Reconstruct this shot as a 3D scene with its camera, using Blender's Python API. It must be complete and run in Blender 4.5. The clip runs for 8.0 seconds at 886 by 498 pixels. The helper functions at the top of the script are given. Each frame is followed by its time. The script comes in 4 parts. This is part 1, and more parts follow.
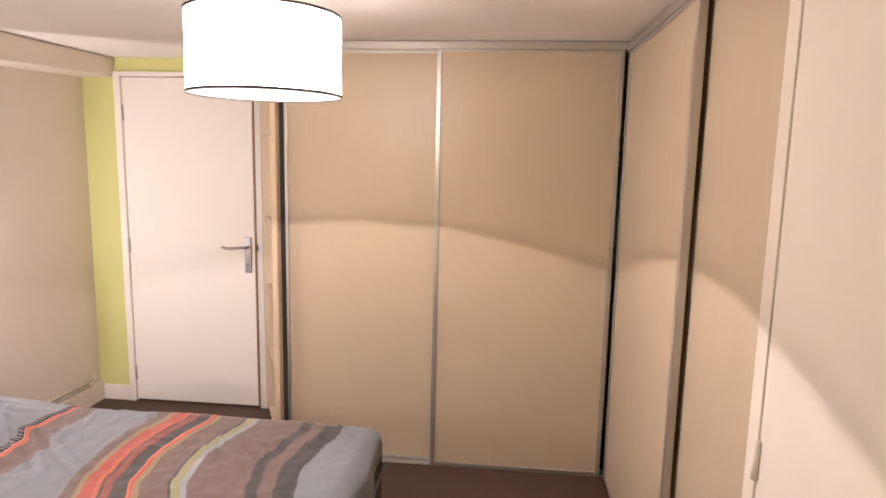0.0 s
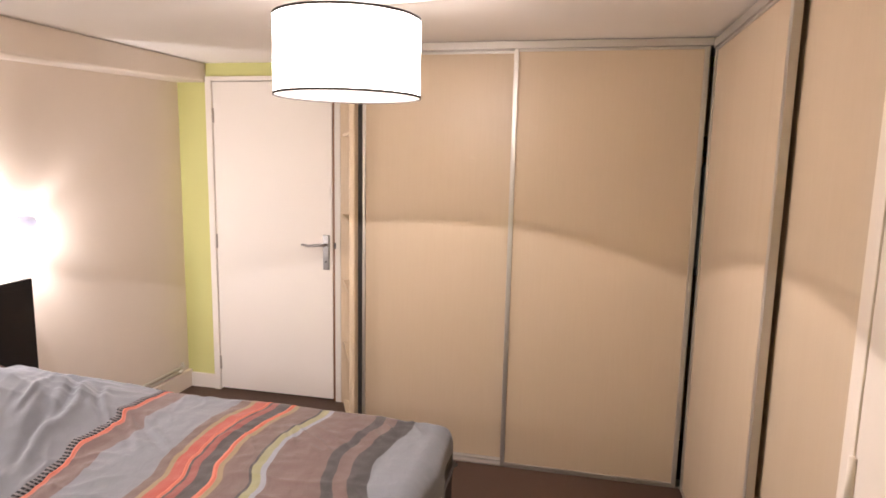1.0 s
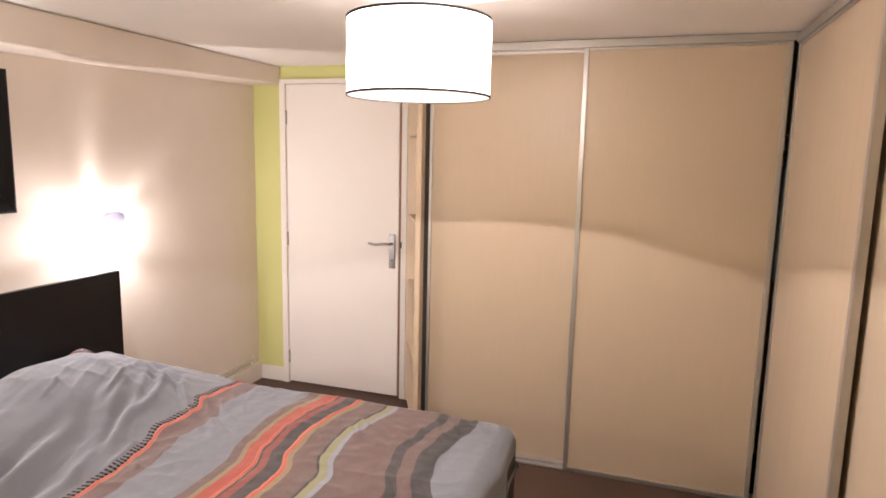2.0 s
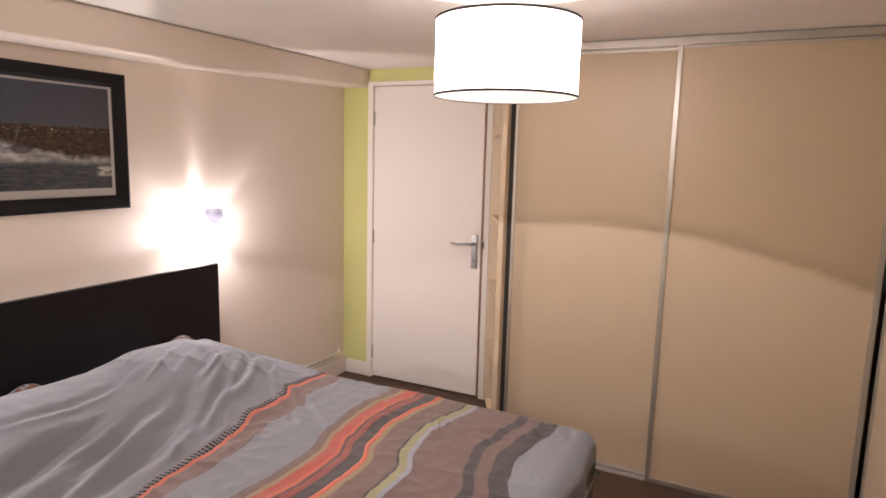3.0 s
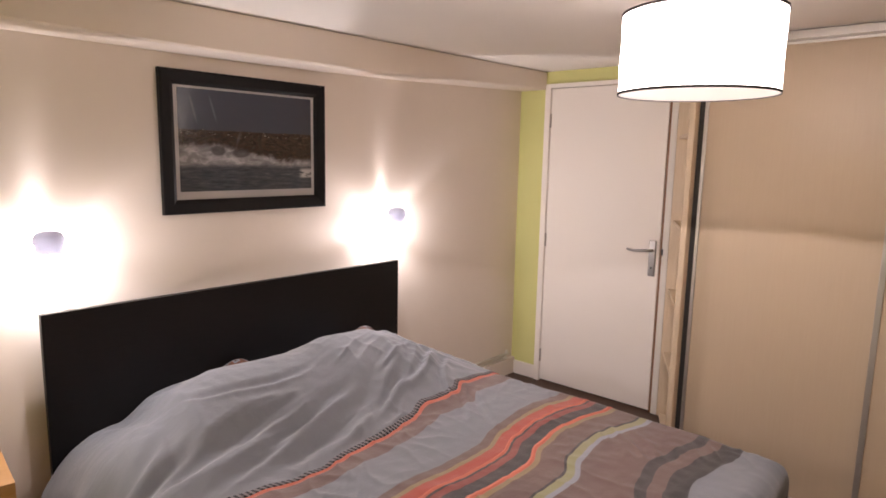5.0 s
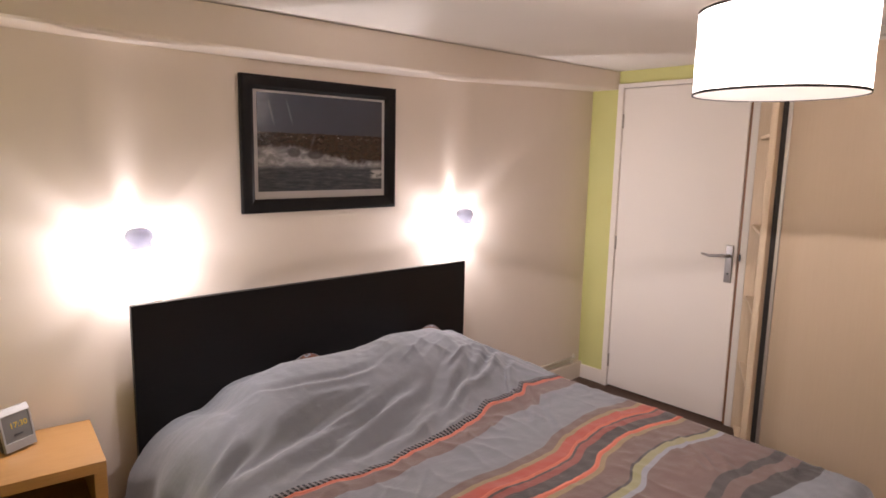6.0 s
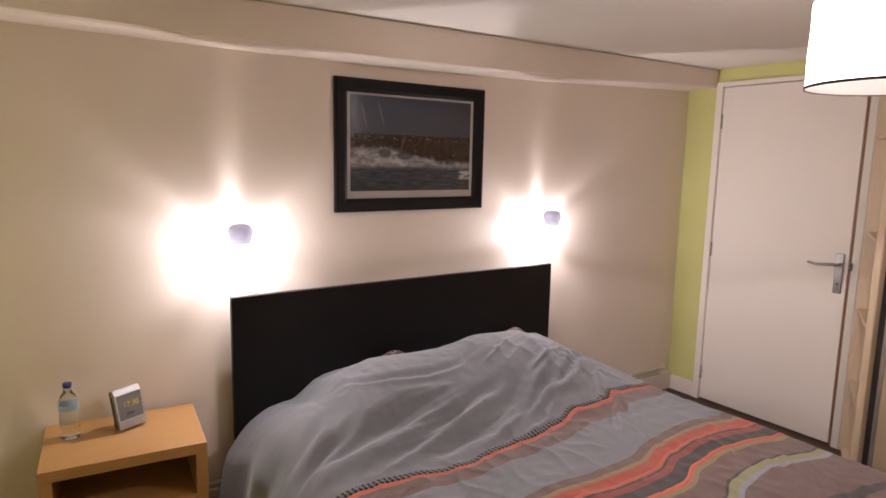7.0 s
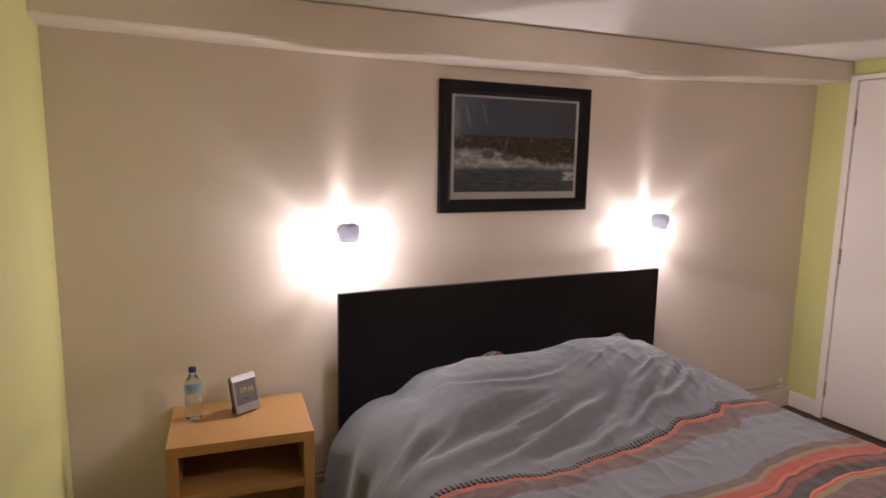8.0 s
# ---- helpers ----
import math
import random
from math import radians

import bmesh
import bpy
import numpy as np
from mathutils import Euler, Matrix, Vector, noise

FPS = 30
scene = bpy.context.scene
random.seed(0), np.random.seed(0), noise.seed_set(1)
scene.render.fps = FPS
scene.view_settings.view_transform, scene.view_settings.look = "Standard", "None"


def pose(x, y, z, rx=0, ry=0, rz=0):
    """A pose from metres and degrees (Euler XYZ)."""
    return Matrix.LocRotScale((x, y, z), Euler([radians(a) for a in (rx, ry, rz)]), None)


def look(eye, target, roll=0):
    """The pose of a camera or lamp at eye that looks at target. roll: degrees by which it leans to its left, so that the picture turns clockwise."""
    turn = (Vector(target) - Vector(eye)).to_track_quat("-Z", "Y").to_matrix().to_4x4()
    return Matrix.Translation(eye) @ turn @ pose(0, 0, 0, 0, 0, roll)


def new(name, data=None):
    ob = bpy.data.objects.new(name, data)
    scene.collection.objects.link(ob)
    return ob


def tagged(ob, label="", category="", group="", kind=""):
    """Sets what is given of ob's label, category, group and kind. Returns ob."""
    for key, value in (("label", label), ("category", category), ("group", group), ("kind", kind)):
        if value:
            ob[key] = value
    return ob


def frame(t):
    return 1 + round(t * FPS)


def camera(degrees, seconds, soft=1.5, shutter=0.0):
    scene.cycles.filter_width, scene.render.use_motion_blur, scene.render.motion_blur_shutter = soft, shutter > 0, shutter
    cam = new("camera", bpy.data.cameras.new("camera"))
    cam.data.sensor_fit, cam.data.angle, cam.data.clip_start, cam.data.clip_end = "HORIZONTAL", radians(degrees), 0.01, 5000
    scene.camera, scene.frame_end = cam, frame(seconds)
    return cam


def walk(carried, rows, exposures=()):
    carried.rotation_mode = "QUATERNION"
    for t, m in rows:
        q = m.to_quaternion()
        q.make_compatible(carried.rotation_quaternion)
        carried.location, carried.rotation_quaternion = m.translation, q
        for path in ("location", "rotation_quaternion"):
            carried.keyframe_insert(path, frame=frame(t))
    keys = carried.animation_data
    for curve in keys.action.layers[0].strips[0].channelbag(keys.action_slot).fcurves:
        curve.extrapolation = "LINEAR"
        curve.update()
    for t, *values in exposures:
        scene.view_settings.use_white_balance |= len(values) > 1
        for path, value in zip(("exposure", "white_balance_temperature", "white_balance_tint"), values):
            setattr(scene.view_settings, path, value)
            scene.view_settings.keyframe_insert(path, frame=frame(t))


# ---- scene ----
cam = camera(71.1, 8.0, soft=1.7)
PATH = [
    (0, (2.585, -3.633, 1.603), (2.39, -1.664, 1.31), 1.2),
    (0.5, (2.585, -3.636, 1.594), (2.271, -1.682, 1.304), 1.2),
    (1, (2.577, -3.644, 1.598), (2.154, -1.711, 1.304), 1.2),
    (1.5, (2.568, -3.65, 1.594), (2.05, -1.74, 1.3), 1.2),
    (3, (2.564, -3.67, 1.588), (1.705, -1.888, 1.292), 1.5),
    (3.5, (2.564, -3.675, 1.588), (1.56, -1.971, 1.289), 1.5),
    (4, (2.544, -3.687, 1.581), (1.412, -2.065, 1.285), 1.3),
    (4.5, (2.545, -3.688, 1.581), (1.32, -2.135, 1.285), 1.2),
    (6, (2.567, -3.695, 1.588), (1.103, -2.366, 1.287), 1.2),
    (6.5, (2.567, -3.702, 1.583), (1.026, -2.462, 1.284), 1.2),
    (7, (2.557, -3.712, 1.568), (0.927, -2.589, 1.277), 1.2),
    (7.5, (2.556, -3.724, 1.566), (0.843, -2.734, 1.275), 1.2),
    (8, (2.556, -3.722, 1.572), (0.768, -2.877, 1.276), 1.0),
]
walk(cam, [(t, look(eye, target, roll)) for t, eye, target, roll in PATH],
     exposures=[(0.0, 0.46, 6500, 7), (1.7, 0.42, 6500, 6.5), (3.0, 0.06, 6500, 9), (3.5, -0.07, 6500, 9.5),
                (4.5, -0.10, 6500, 10), (6.5, -0.22, 6500, 10), (7.5, -0.48, 6500, 11.5), (8.0, -0.60, 6500, 11.5)])

# ---- light ----
PENDANT_POWER = 46500.0
SCONCE_POWER = 33000.0
WARM = (1.0, 0.89, 0.91)
WHITE = (1.0, 0.90, 0.94)

world = bpy.data.worlds.new("world")
scene.world = world
world.use_nodes = True
world.node_tree.nodes["Background"].inputs["Color"].default_value = (0.02, 0.02, 0.025, 1)
world.node_tree.nodes["Background"].inputs["Strength"].default_value = 0.2

# ---- plan, metres ----
ROOM_X = 3.15        # front of the side wardrobe
NEAR_Y = -4.04       # lime wall behind the camera
WARD_Y = -0.6        # front of the wardrobe on the back wall
OUT_X = 3.78         # outer wall behind the side wardrobe
CEIL_BACK, CEIL_NEAR = 2.155, 2.116


def ceil_at(y):
    return CEIL_BACK + (CEIL_NEAR - CEIL_BACK) * (y / NEAR_Y)


# ---- materials ----
def srgb(h):
    c = [int(h[i:i + 2], 16) / 255 for i in (0, 2, 4)]
    return tuple(v / 12.92 if v < 0.04045 else ((v + 0.055) / 1.055) ** 2.4 for v in c) + (1,)


class Mat:
    def __init__(self, name, color=(0.5, 0.5, 0.5, 1), rough=0.5, metal=0.0, spec=0.5):
        self.m = bpy.data.materials.new(name)
        self.m.use_nodes = True
        self.t = self.m.node_tree
        self.b = self.t.nodes["Principled BSDF"]
        self.b.inputs["Base Color"].default_value = color
        self.b.inputs["Roughness"].default_value = rough
        self.b.inputs["Metallic"].default_value = metal
        self.b.inputs["Specular IOR Level"].default_value = spec

    def node(self, kind, **kw):
        n = self.t.nodes.new(kind)
        for k, v in kw.items():
            n.inputs[k].default_value = v
        return n

    def link(self, a, b):
        self.t.links.new(a, b)

    def coords(self, scale=(1, 1, 1), random_shift=False, source="Object"):
        tc = self.t.nodes.new("ShaderNodeTexCoord")
        mp = self.t.nodes.new("ShaderNodeMapping")
        mp.inputs["Scale"].default_value = scale
        self.link(tc.outputs[source], mp.inputs["Vector"])
        if random_shift:
            oi = self.t.nodes.new("ShaderNodeObjectInfo")
            mul = self.t.nodes.new("ShaderNodeMath")
            mul.operation = "MULTIPLY"
            mul.inputs[1].default_value = 17.0
            self.link(oi.outputs["Random"], mul.inputs[0])
            self.link(mul.outputs[0], mp.inputs["Location"])
        return mp.outputs[0]

    def noise(self, vec, scale, detail=4.0, rough=0.55, distort=0.0):
        n = self.node("ShaderNodeTexNoise", Scale=scale, Detail=detail, Roughness=rough, Distortion=distort)
        self.link(vec, n.inputs["Vector"])
        return n.outputs["Fac"]

    def ramp(self, fac, stops, mode="LINEAR"):
        n = self.t.nodes.new("ShaderNodeValToRGB")
        n.color_ramp.interpolation = mode
        el = n.color_ramp.elements
        while len(el) < len(stops):
            el.new(1.0)
        for e, (p, c) in zip(el, stops):
            e.position, e.color = p, c
        self.link(fac, n.inputs["Fac"])
        return n.outputs["Color"]

    def mix(self, fac, a, b, blend="MIX"):
        n = self.t.nodes.new("ShaderNodeMix")
        n.data_type, n.blend_type = "RGBA", blend
        for slot, v in ((0, fac), (6, a), (7, b)):
            if isinstance(v, (float, int, tuple)):
                n.inputs[slot].default_value = v
            else:
                self.link(v, n.inputs[slot])
        return n.outputs[2]

    def math(self, op, a, b=0.0):
        n = self.t.nodes.new("ShaderNodeMath")
        n.operation = op
        for i, v in ((0, a), (1, b)):
            if isinstance(v, (float, int)):
                n.inputs[i].default_value = v
            else:
                self.link(v, n.inputs[i])
        return n.outputs[0]

    def bump(self, height, strength, distance=0.002, chain=None):
        n = self.node("ShaderNodeBump", Strength=strength, Distance=distance)
        self.link(height, n.inputs["Height"])
        if chain is not None:
            self.link(chain, n.inputs["Normal"])
        self.link(n.outputs[0], self.b.inputs["Normal"])
        return n.outputs[0]

    def base(self, color):
        self.link(color, self.b.inputs["Base Color"])

    def roughness(self, fac, lo, hi):
        n = self.node("ShaderNodeMapRange")
        n.inputs["To Min"].default_value, n.inputs["To Max"].default_value = lo, hi
        self.link(fac, n.inputs["Value"])
        self.link(n.outputs[0], self.b.inputs["Roughness"])


def dim(c, k):
    return (c[0] * k, c[1] * k, c[2] * k, 1)


def paint(name, color, rough=0.6, stain=0.06, grain=260.0, bump=0.25, spec=0.3):
    """Rolled wall paint: orange-peel grain, broad faint stains."""
    m = Mat(name, color, rough, spec=spec)
    v = m.coords()
    big = m.noise(v, 1.7, 5, 0.6)
    mid = m.noise(v, 9.0, 4, 0.6)
    c = m.mix(big, dim(color, 1 - stain), dim(color, 1 + stain * 0.5))
    c = m.mix(m.math("MULTIPLY", mid, 0.35), c, dim(color, 1 - stain * 1.2))
    m.base(c)
    n1 = m.bump(m.noise(v, grain, 2, 0.5), bump, 0.0012)
    m.bump(m.noise(v, 6.0, 3, 0.5), 0.12, 0.01, n1)
    m.roughness(mid, rough - 0.08, rough + 0.1)
    return m.m


def wood(name, light, dark, scale=(14, 14, 0.9), rough=0.42, contrast=1.0, coat=0.0, bump=0.06, spec=0.4):
    """Fine straight grain along the local axis with the smallest scale."""
    m = Mat(name, light, rough, spec=spec)
    v = m.coords(scale, random_shift=True)
    fine = m.noise(v, 9.0, 5, 0.65, 0.2)
    broad = m.noise(v, 1.1, 3, 0.5, 0.8)
    f = m.ramp(fine, [(0.5 - 0.22 / contrast, (0, 0, 0, 1)), (0.5 + 0.22 / contrast, (1, 1, 1, 1))])
    c = m.mix(f, dark, light)
    c = m.mix(m.math("MULTIPLY", broad, 0.5), c, m.mix(0.5, light, dark))
    m.base(c)
    m.bump(fine, bump, 0.001)
    m.roughness(broad, rough - 0.06, rough + 0.08)
    m.b.inputs["Coat Weight"].default_value = coat
    return m.m


def plain(name, color, rough=0.5, metal=0.0, grain=90.0, var=0.08, bump=0.05, spec=0.5):
    m = Mat(name, color, rough, metal, spec)
    v = m.coords()
    a = m.noise(v, grain, 3)
    b = m.noise(v, grain / 12, 3)
    m.base(m.mix(b, dim(color, 1 - var), dim(color, 1 + var)))
    m.roughness(b, max(rough - 0.07, 0.03), min(rough + 0.09, 1))
    if bump:
        m.bump(a, bump, 0.001)
    return m.m


HEAD_PAINT = paint("cream_wall_paint", (0.795, 0.702, 0.612, 1), 0.55, 0.09)
LIME_PAINT = paint("lime_wall_paint", (0.655, 0.640, 0.270, 1), 0.6, 0.05)
CEIL_PAINT = paint("ceiling_paint", (0.90, 0.855, 0.80, 1), 0.7, 0.04)
WHITE_PAINT = paint("white_gloss_paint", (0.865, 0.800, 0.735, 1), 0.58, 0.035, 120.0, 0.12, 0.25)
BOARD_PAINT = paint("baseboard_paint", (0.72, 0.68, 0.62, 1), 0.45, 0.08, 120.0, 0.15)
MAPLE = wood("maple_laminate", (0.530, 0.418, 0.298, 1), (0.500, 0.388, 0.273, 1), (11, 11, 0.5), 0.38, 0.8)
PALE_WOOD = wood("pale_shelf_wood", (0.66, 0.53, 0.38, 1), (0.56, 0.43, 0.29, 1), (16, 16, 0.8), 0.45)
BIRCH = wood("birch_veneer", (0.455, 0.250, 0.092, 1), (0.37, 0.187, 0.062, 1), (18, 1.2, 18), 0.34, 1.0, 0.3)
JAMB_WOOD = wood("stained_jamb_wood", (0.26, 0.13, 0.06, 1), (0.16, 0.075, 0.035, 1), (20, 20, 1), 0.5)
BLACKBROWN = wood("black_brown_veneer", (0.0075, 0.006, 0.0056, 1), (0.0045, 0.0036, 0.0034, 1), (18, 1.0, 18), 0.36, 1.0, 0.0, 0.05, 0.24)
ALU = plain("brushed_aluminium", (0.52, 0.49, 0.46, 1), 0.38, 0.75, 200.0, 0.05)
STEEL = plain("satin_steel", (0.33, 0.31, 0.30, 1), 0.42, 0.9, 200.0, 0.05)
# near-black colour for the shade in the gap beside the wardrobe door
GAP_DARK = plain("dark_gap_shade", (0.03, 0.026, 0.024, 1), 0.8)
FRAME_BLACK = wood("black_frame_wood", (0.009, 0.0075, 0.007, 1), (0.006, 0.005, 0.005, 1), (14, 14, 14), 0.5, spec=0.14)
HINGE = plain("dull_hinge_paint", (0.42, 0.37, 0.33, 1), 0.5, 0.2, 120, 0.1)
MAT_CARD = plain("mount_card", (0.46, 0.44, 0.44, 1), 0.8, 0, 200, 0.03)
PIPE_WHITE = plain("pipe_enamel", (0.74, 0.69, 0.61, 1), 0.35, 0, 40, 0.06)
def frosted(name, color, through_color, fac, clear=0.0):
    m = Mat(name, color, 0.6, spec=0.3)
    tr = m.node("ShaderNodeBsdfTranslucent", Color=through_color)
    mixer = m.node("ShaderNodeMixShader", Fac=fac)
    m.link(m.b.outputs[0], mixer.inputs[1])
    m.link(tr.outputs[0], mixer.inputs[2])
    gap = m.node("ShaderNodeBsdfTransparent", Color=(1, 1, 1, 1))
    last = m.node("ShaderNodeMixShader", Fac=clear)
    m.link(mixer.outputs[0], last.inputs[1])
    m.link(gap.outputs[0], last.inputs[2])
    m.link(last.outputs[0], m.t.nodes["Material Output"].inputs["Surface"])
    return m.m


FROST_CAP = frosted("frosted_lilac_glass", (0.56, 0.56, 0.60, 1), (0.60, 0.60, 0.66, 1), 0.55)
# half-clear, for the added shields that dim the lamp's upward light
SHIELD_GLASS = frosted("smoky_shield_glass", (0.40, 0.39, 0.42, 1), (0.60, 0.58, 0.60, 1), 0.5, 0.60)
PLASTIC_DARK = plain("dark_plastic", (0.03, 0.03, 0.032, 1), 0.4)
CLOCK_SILVER = plain("silver_plastic", (0.36, 0.35, 0.34, 1), 0.34, 0.55, 150, 0.03)
LCD = plain("lcd_grey", (0.135, 0.13, 0.125, 1), 0.2, 0, 60, 0.03)
CAP_BLUE = plain("blue_cap_plastic", (0.012, 0.03, 0.16, 1), 0.4)
MATTRESS = plain("white_cotton", (0.65, 0.63, 0.6, 1), 0.9, 0, 500, 0.05, 0.2)
CORD = plain("white_cord", (0.75, 0.72, 0.68, 1), 0.5)
SEAM_GREY = plain("grey_thread", (0.12, 0.11, 0.11, 1), 0.9, spec=0.1)
RIM_DARK = plain("dark_bias_tape", (0.022, 0.018, 0.016, 1), 0.9, spec=0.1)


def floor_material():
    m = Mat("brown_floor", (0.075, 0.04, 0.025, 1), 0.55, spec=0.35)
    v = m.coords()
    a = m.noise(v, 2.2, 5, 0.6)
    b = m.noise(v, 180.0, 3, 0.6)
    c = m.mix(a, (0.06, 0.032, 0.021, 1), (0.098, 0.055, 0.036, 1))
    c = m.mix(m.math("MULTIPLY", b, 0.5), c, (0.045, 0.025, 0.018, 1))
    m.base(c)
    m.bump(b, 0.35, 0.002)
    m.roughness(a, 0.5, 0.7)
    return m.m


FLOOR = floor_material()


def shade_material():
    """White woven lampshade lining that lets light through."""
    m = Mat("lampshade_cloth", (0.80, 0.76, 0.70, 1), 0.9, spec=0.1)
    tr = m.node("ShaderNodeBsdfTranslucent", Color=(0.96, 0.90, 0.83, 1))
    mixer = m.node("ShaderNodeMixShader", Fac=0.92)
    m.link(m.b.outputs[0], mixer.inputs[1])
    m.link(tr.outputs[0], mixer.inputs[2])
    gaps = m.node("ShaderNodeBsdfTransparent", Color=(0.98, 0.95, 0.92, 1))
    weave = m.node("ShaderNodeMixShader", Fac=0.27)
    m.link(mixer.outputs[0], weave.inputs[1])
    m.link(gaps.outputs[0], weave.inputs[2])
    m.link(weave.outputs[0], m.t.nodes["Material Output"].inputs["Surface"])
    v = m.coords((1, 1, 1))
    m.bump(m.noise(v, 420.0, 2), 0.2, 0.001)
    return m.m


SHADE = shade_material()


def glow(name, color, strength):
    m = bpy.data.materials.new(name)
    m.use_nodes = True
    t = m.node_tree
    e = t.nodes.new("ShaderNodeEmission")
    e.inputs["Color"].default_value = (*color, 1)
    e.inputs["Strength"].default_value = strength
    t.links.new(e.outputs[0], t.nodes["Material Output"].inputs["Surface"])
    return m


BULB_WARM = glow("warm_bulb", WARM, PENDANT_POWER)
BULB_WHITE = glow("white_bulb", WHITE, SCONCE_POWER)
LCD_DIGITS = glow("lcd_backlight_digits", (1.0, 0.62, 0.12), 0.55)


def glass(name, color=(1, 1, 1, 1), rough=0.02, ior=1.45):
    m = Mat(name, color, rough)
    m.b.inputs["Transmission Weight"].default_value = 1.0
    m.b.inputs["IOR"].default_value = ior
    return m.m


BOTTLE_PLASTIC = glass("clear_bottle_plastic", (0.84, 0.92, 0.98, 1), 0.03, 1.30)
RIB_GLASS = glass("frosted_rib_glass", (0.9, 0.92, 0.95, 1), 0.25, 1.45)

# Stripes of the duvet cover along its length: start in metres, colour.
GREY, TAUPE, RUST = (0.180, 0.189, 0.214, 1), (0.134, 0.080, 0.069, 1), (0.38, 0.058, 0.030, 1)
CHAR, CORAL, OLIVE = (0.028, 0.025, 0.025, 1), (0.52, 0.135, 0.092, 1), (0.255, 0.190, 0.092, 1)
LIMEGREEN, BRICK = (0.265, 0.255, 0.125, 1), (0.235, 0.046, 0.032, 1)
STRIPES = [(0.0, GREY), (0.866, CORAL), (0.876, CHAR), (0.880, TAUPE), (0.960, GREY), (1.205, TAUPE), (1.240, OLIVE), (1.265, RUST),
           (1.318, CORAL), (1.325, CHAR), (1.335, BRICK), (1.365, CHAR), (1.424, CORAL), (1.440, OLIVE), (1.458, TAUPE),
           (1.545, CHAR), (1.555, LIMEGREEN), (1.585, (0.26, 0.275, 0.32, 1)), (1.610, TAUPE), (1.805, CHAR), (1.845, TAUPE),
           (1.890, CHAR), (1.968, GREY)]


def duvet_material():
    m = Mat("striped_cotton", GREY, 0.85, spec=0.15)
    uv = m.coords(source="UV")
    sep = m.t.nodes.new("ShaderNodeSeparateXYZ")
    m.link(uv, sep.inputs[0])
    u = sep.outputs[0]
    c = m.ramp(m.math("DIVIDE", u, 2.6), [(p / 2.6, k) for p, k in STRIPES], "CONSTANT")
    weave = m.noise(uv, 700.0, 2)
    fade = m.noise(uv, 7.0, 5, 0.65)
    c = m.mix(m.math("MULTIPLY", fade, 0.17), c, (0.25, 0.225, 0.22, 1))
    c = m.mix(m.math("MULTIPLY", weave, 0.25), c, (0.08, 0.075, 0.075, 1))
    m.base(c)
    n = m.bump(weave, 0.25, 0.0008)
    skewed = m.t.nodes.new("ShaderNodeMapping")
    skewed.inputs["Rotation"].default_value = (0, 0, math.radians(-32))
    skewed.inputs["Scale"].default_value = (34, 9, 1)
    m.link(uv, skewed.inputs["Vector"])
    n = m.bump(m.noise(skewed.outputs[0], 1.0, 5, 0.6, 0.8), 0.28, 0.008, n)
    m.bump(m.noise(uv, 26.0, 5, 0.65, 0.6), 0.30, 0.007, n)
    m.b.inputs["Sheen Weight"].default_value = 0.25
    return m.m


DUVET = duvet_material()


def braid_material():
    """Woven trim: dark dashes slanting across a grey ground."""
    m = Mat("dashed_braid", GREY, 0.85, spec=0.12)
    uv = m.coords(source="UV")
    sep = m.t.nodes.new("ShaderNodeSeparateXYZ")
    m.link(uv, sep.inputs[0])
    u, v = sep.outputs[0], sep.outputs[1]
    along = m.math("ADD", m.math("MULTIPLY", v, 55.0), m.math("MULTIPLY", u, 18.0))
    dash = m.math("GREATER_THAN", m.math("FRACT", along), 0.47)
    row = m.math("GREATER_THAN", m.math("ABSOLUTE", m.math("SUBTRACT", u, 0.853)), 0.0016)
    c = m.mix(m.math("MULTIPLY", dash, m.math("ADD", m.math("MULTIPLY", row, 0.55), 0.45)), (0.205, 0.190, 0.195, 1), (0.020, 0.019, 0.021, 1))
    m.base(m.mix(m.math("MULTIPLY", m.noise(uv, 300.0, 3), 0.2), c, (0.06, 0.055, 0.055, 1)))
    m.bump(dash, 0.3, 0.001)
    return m.m


BRAID = braid_material()
PIPING = plain("coral_piping_cotton", (0.52, 0.165, 0.115, 1), 0.8, 0, 400, 0.12, 0.2, 0.15)


def pillow_material():
    m = Mat("patterned_pillow_cotton", GREY, 0.85, spec=0.15)
    v = m.coords()
    a = m.noise(v, 16.0, 2, 0.5, 1.2)
    c = m.ramp(a, [(0.0, (0.10, 0.05, 0.035, 1)), (0.43, (0.15, 0.06, 0.035, 1)), (0.49, GREY), (0.56, (0.055, 0.03, 0.022, 1))], "CONSTANT")
    m.base(c)
    m.bump(m.noise(v, 500.0, 2), 0.2, 0.001)
    return m.m


PILLOW = pillow_material()


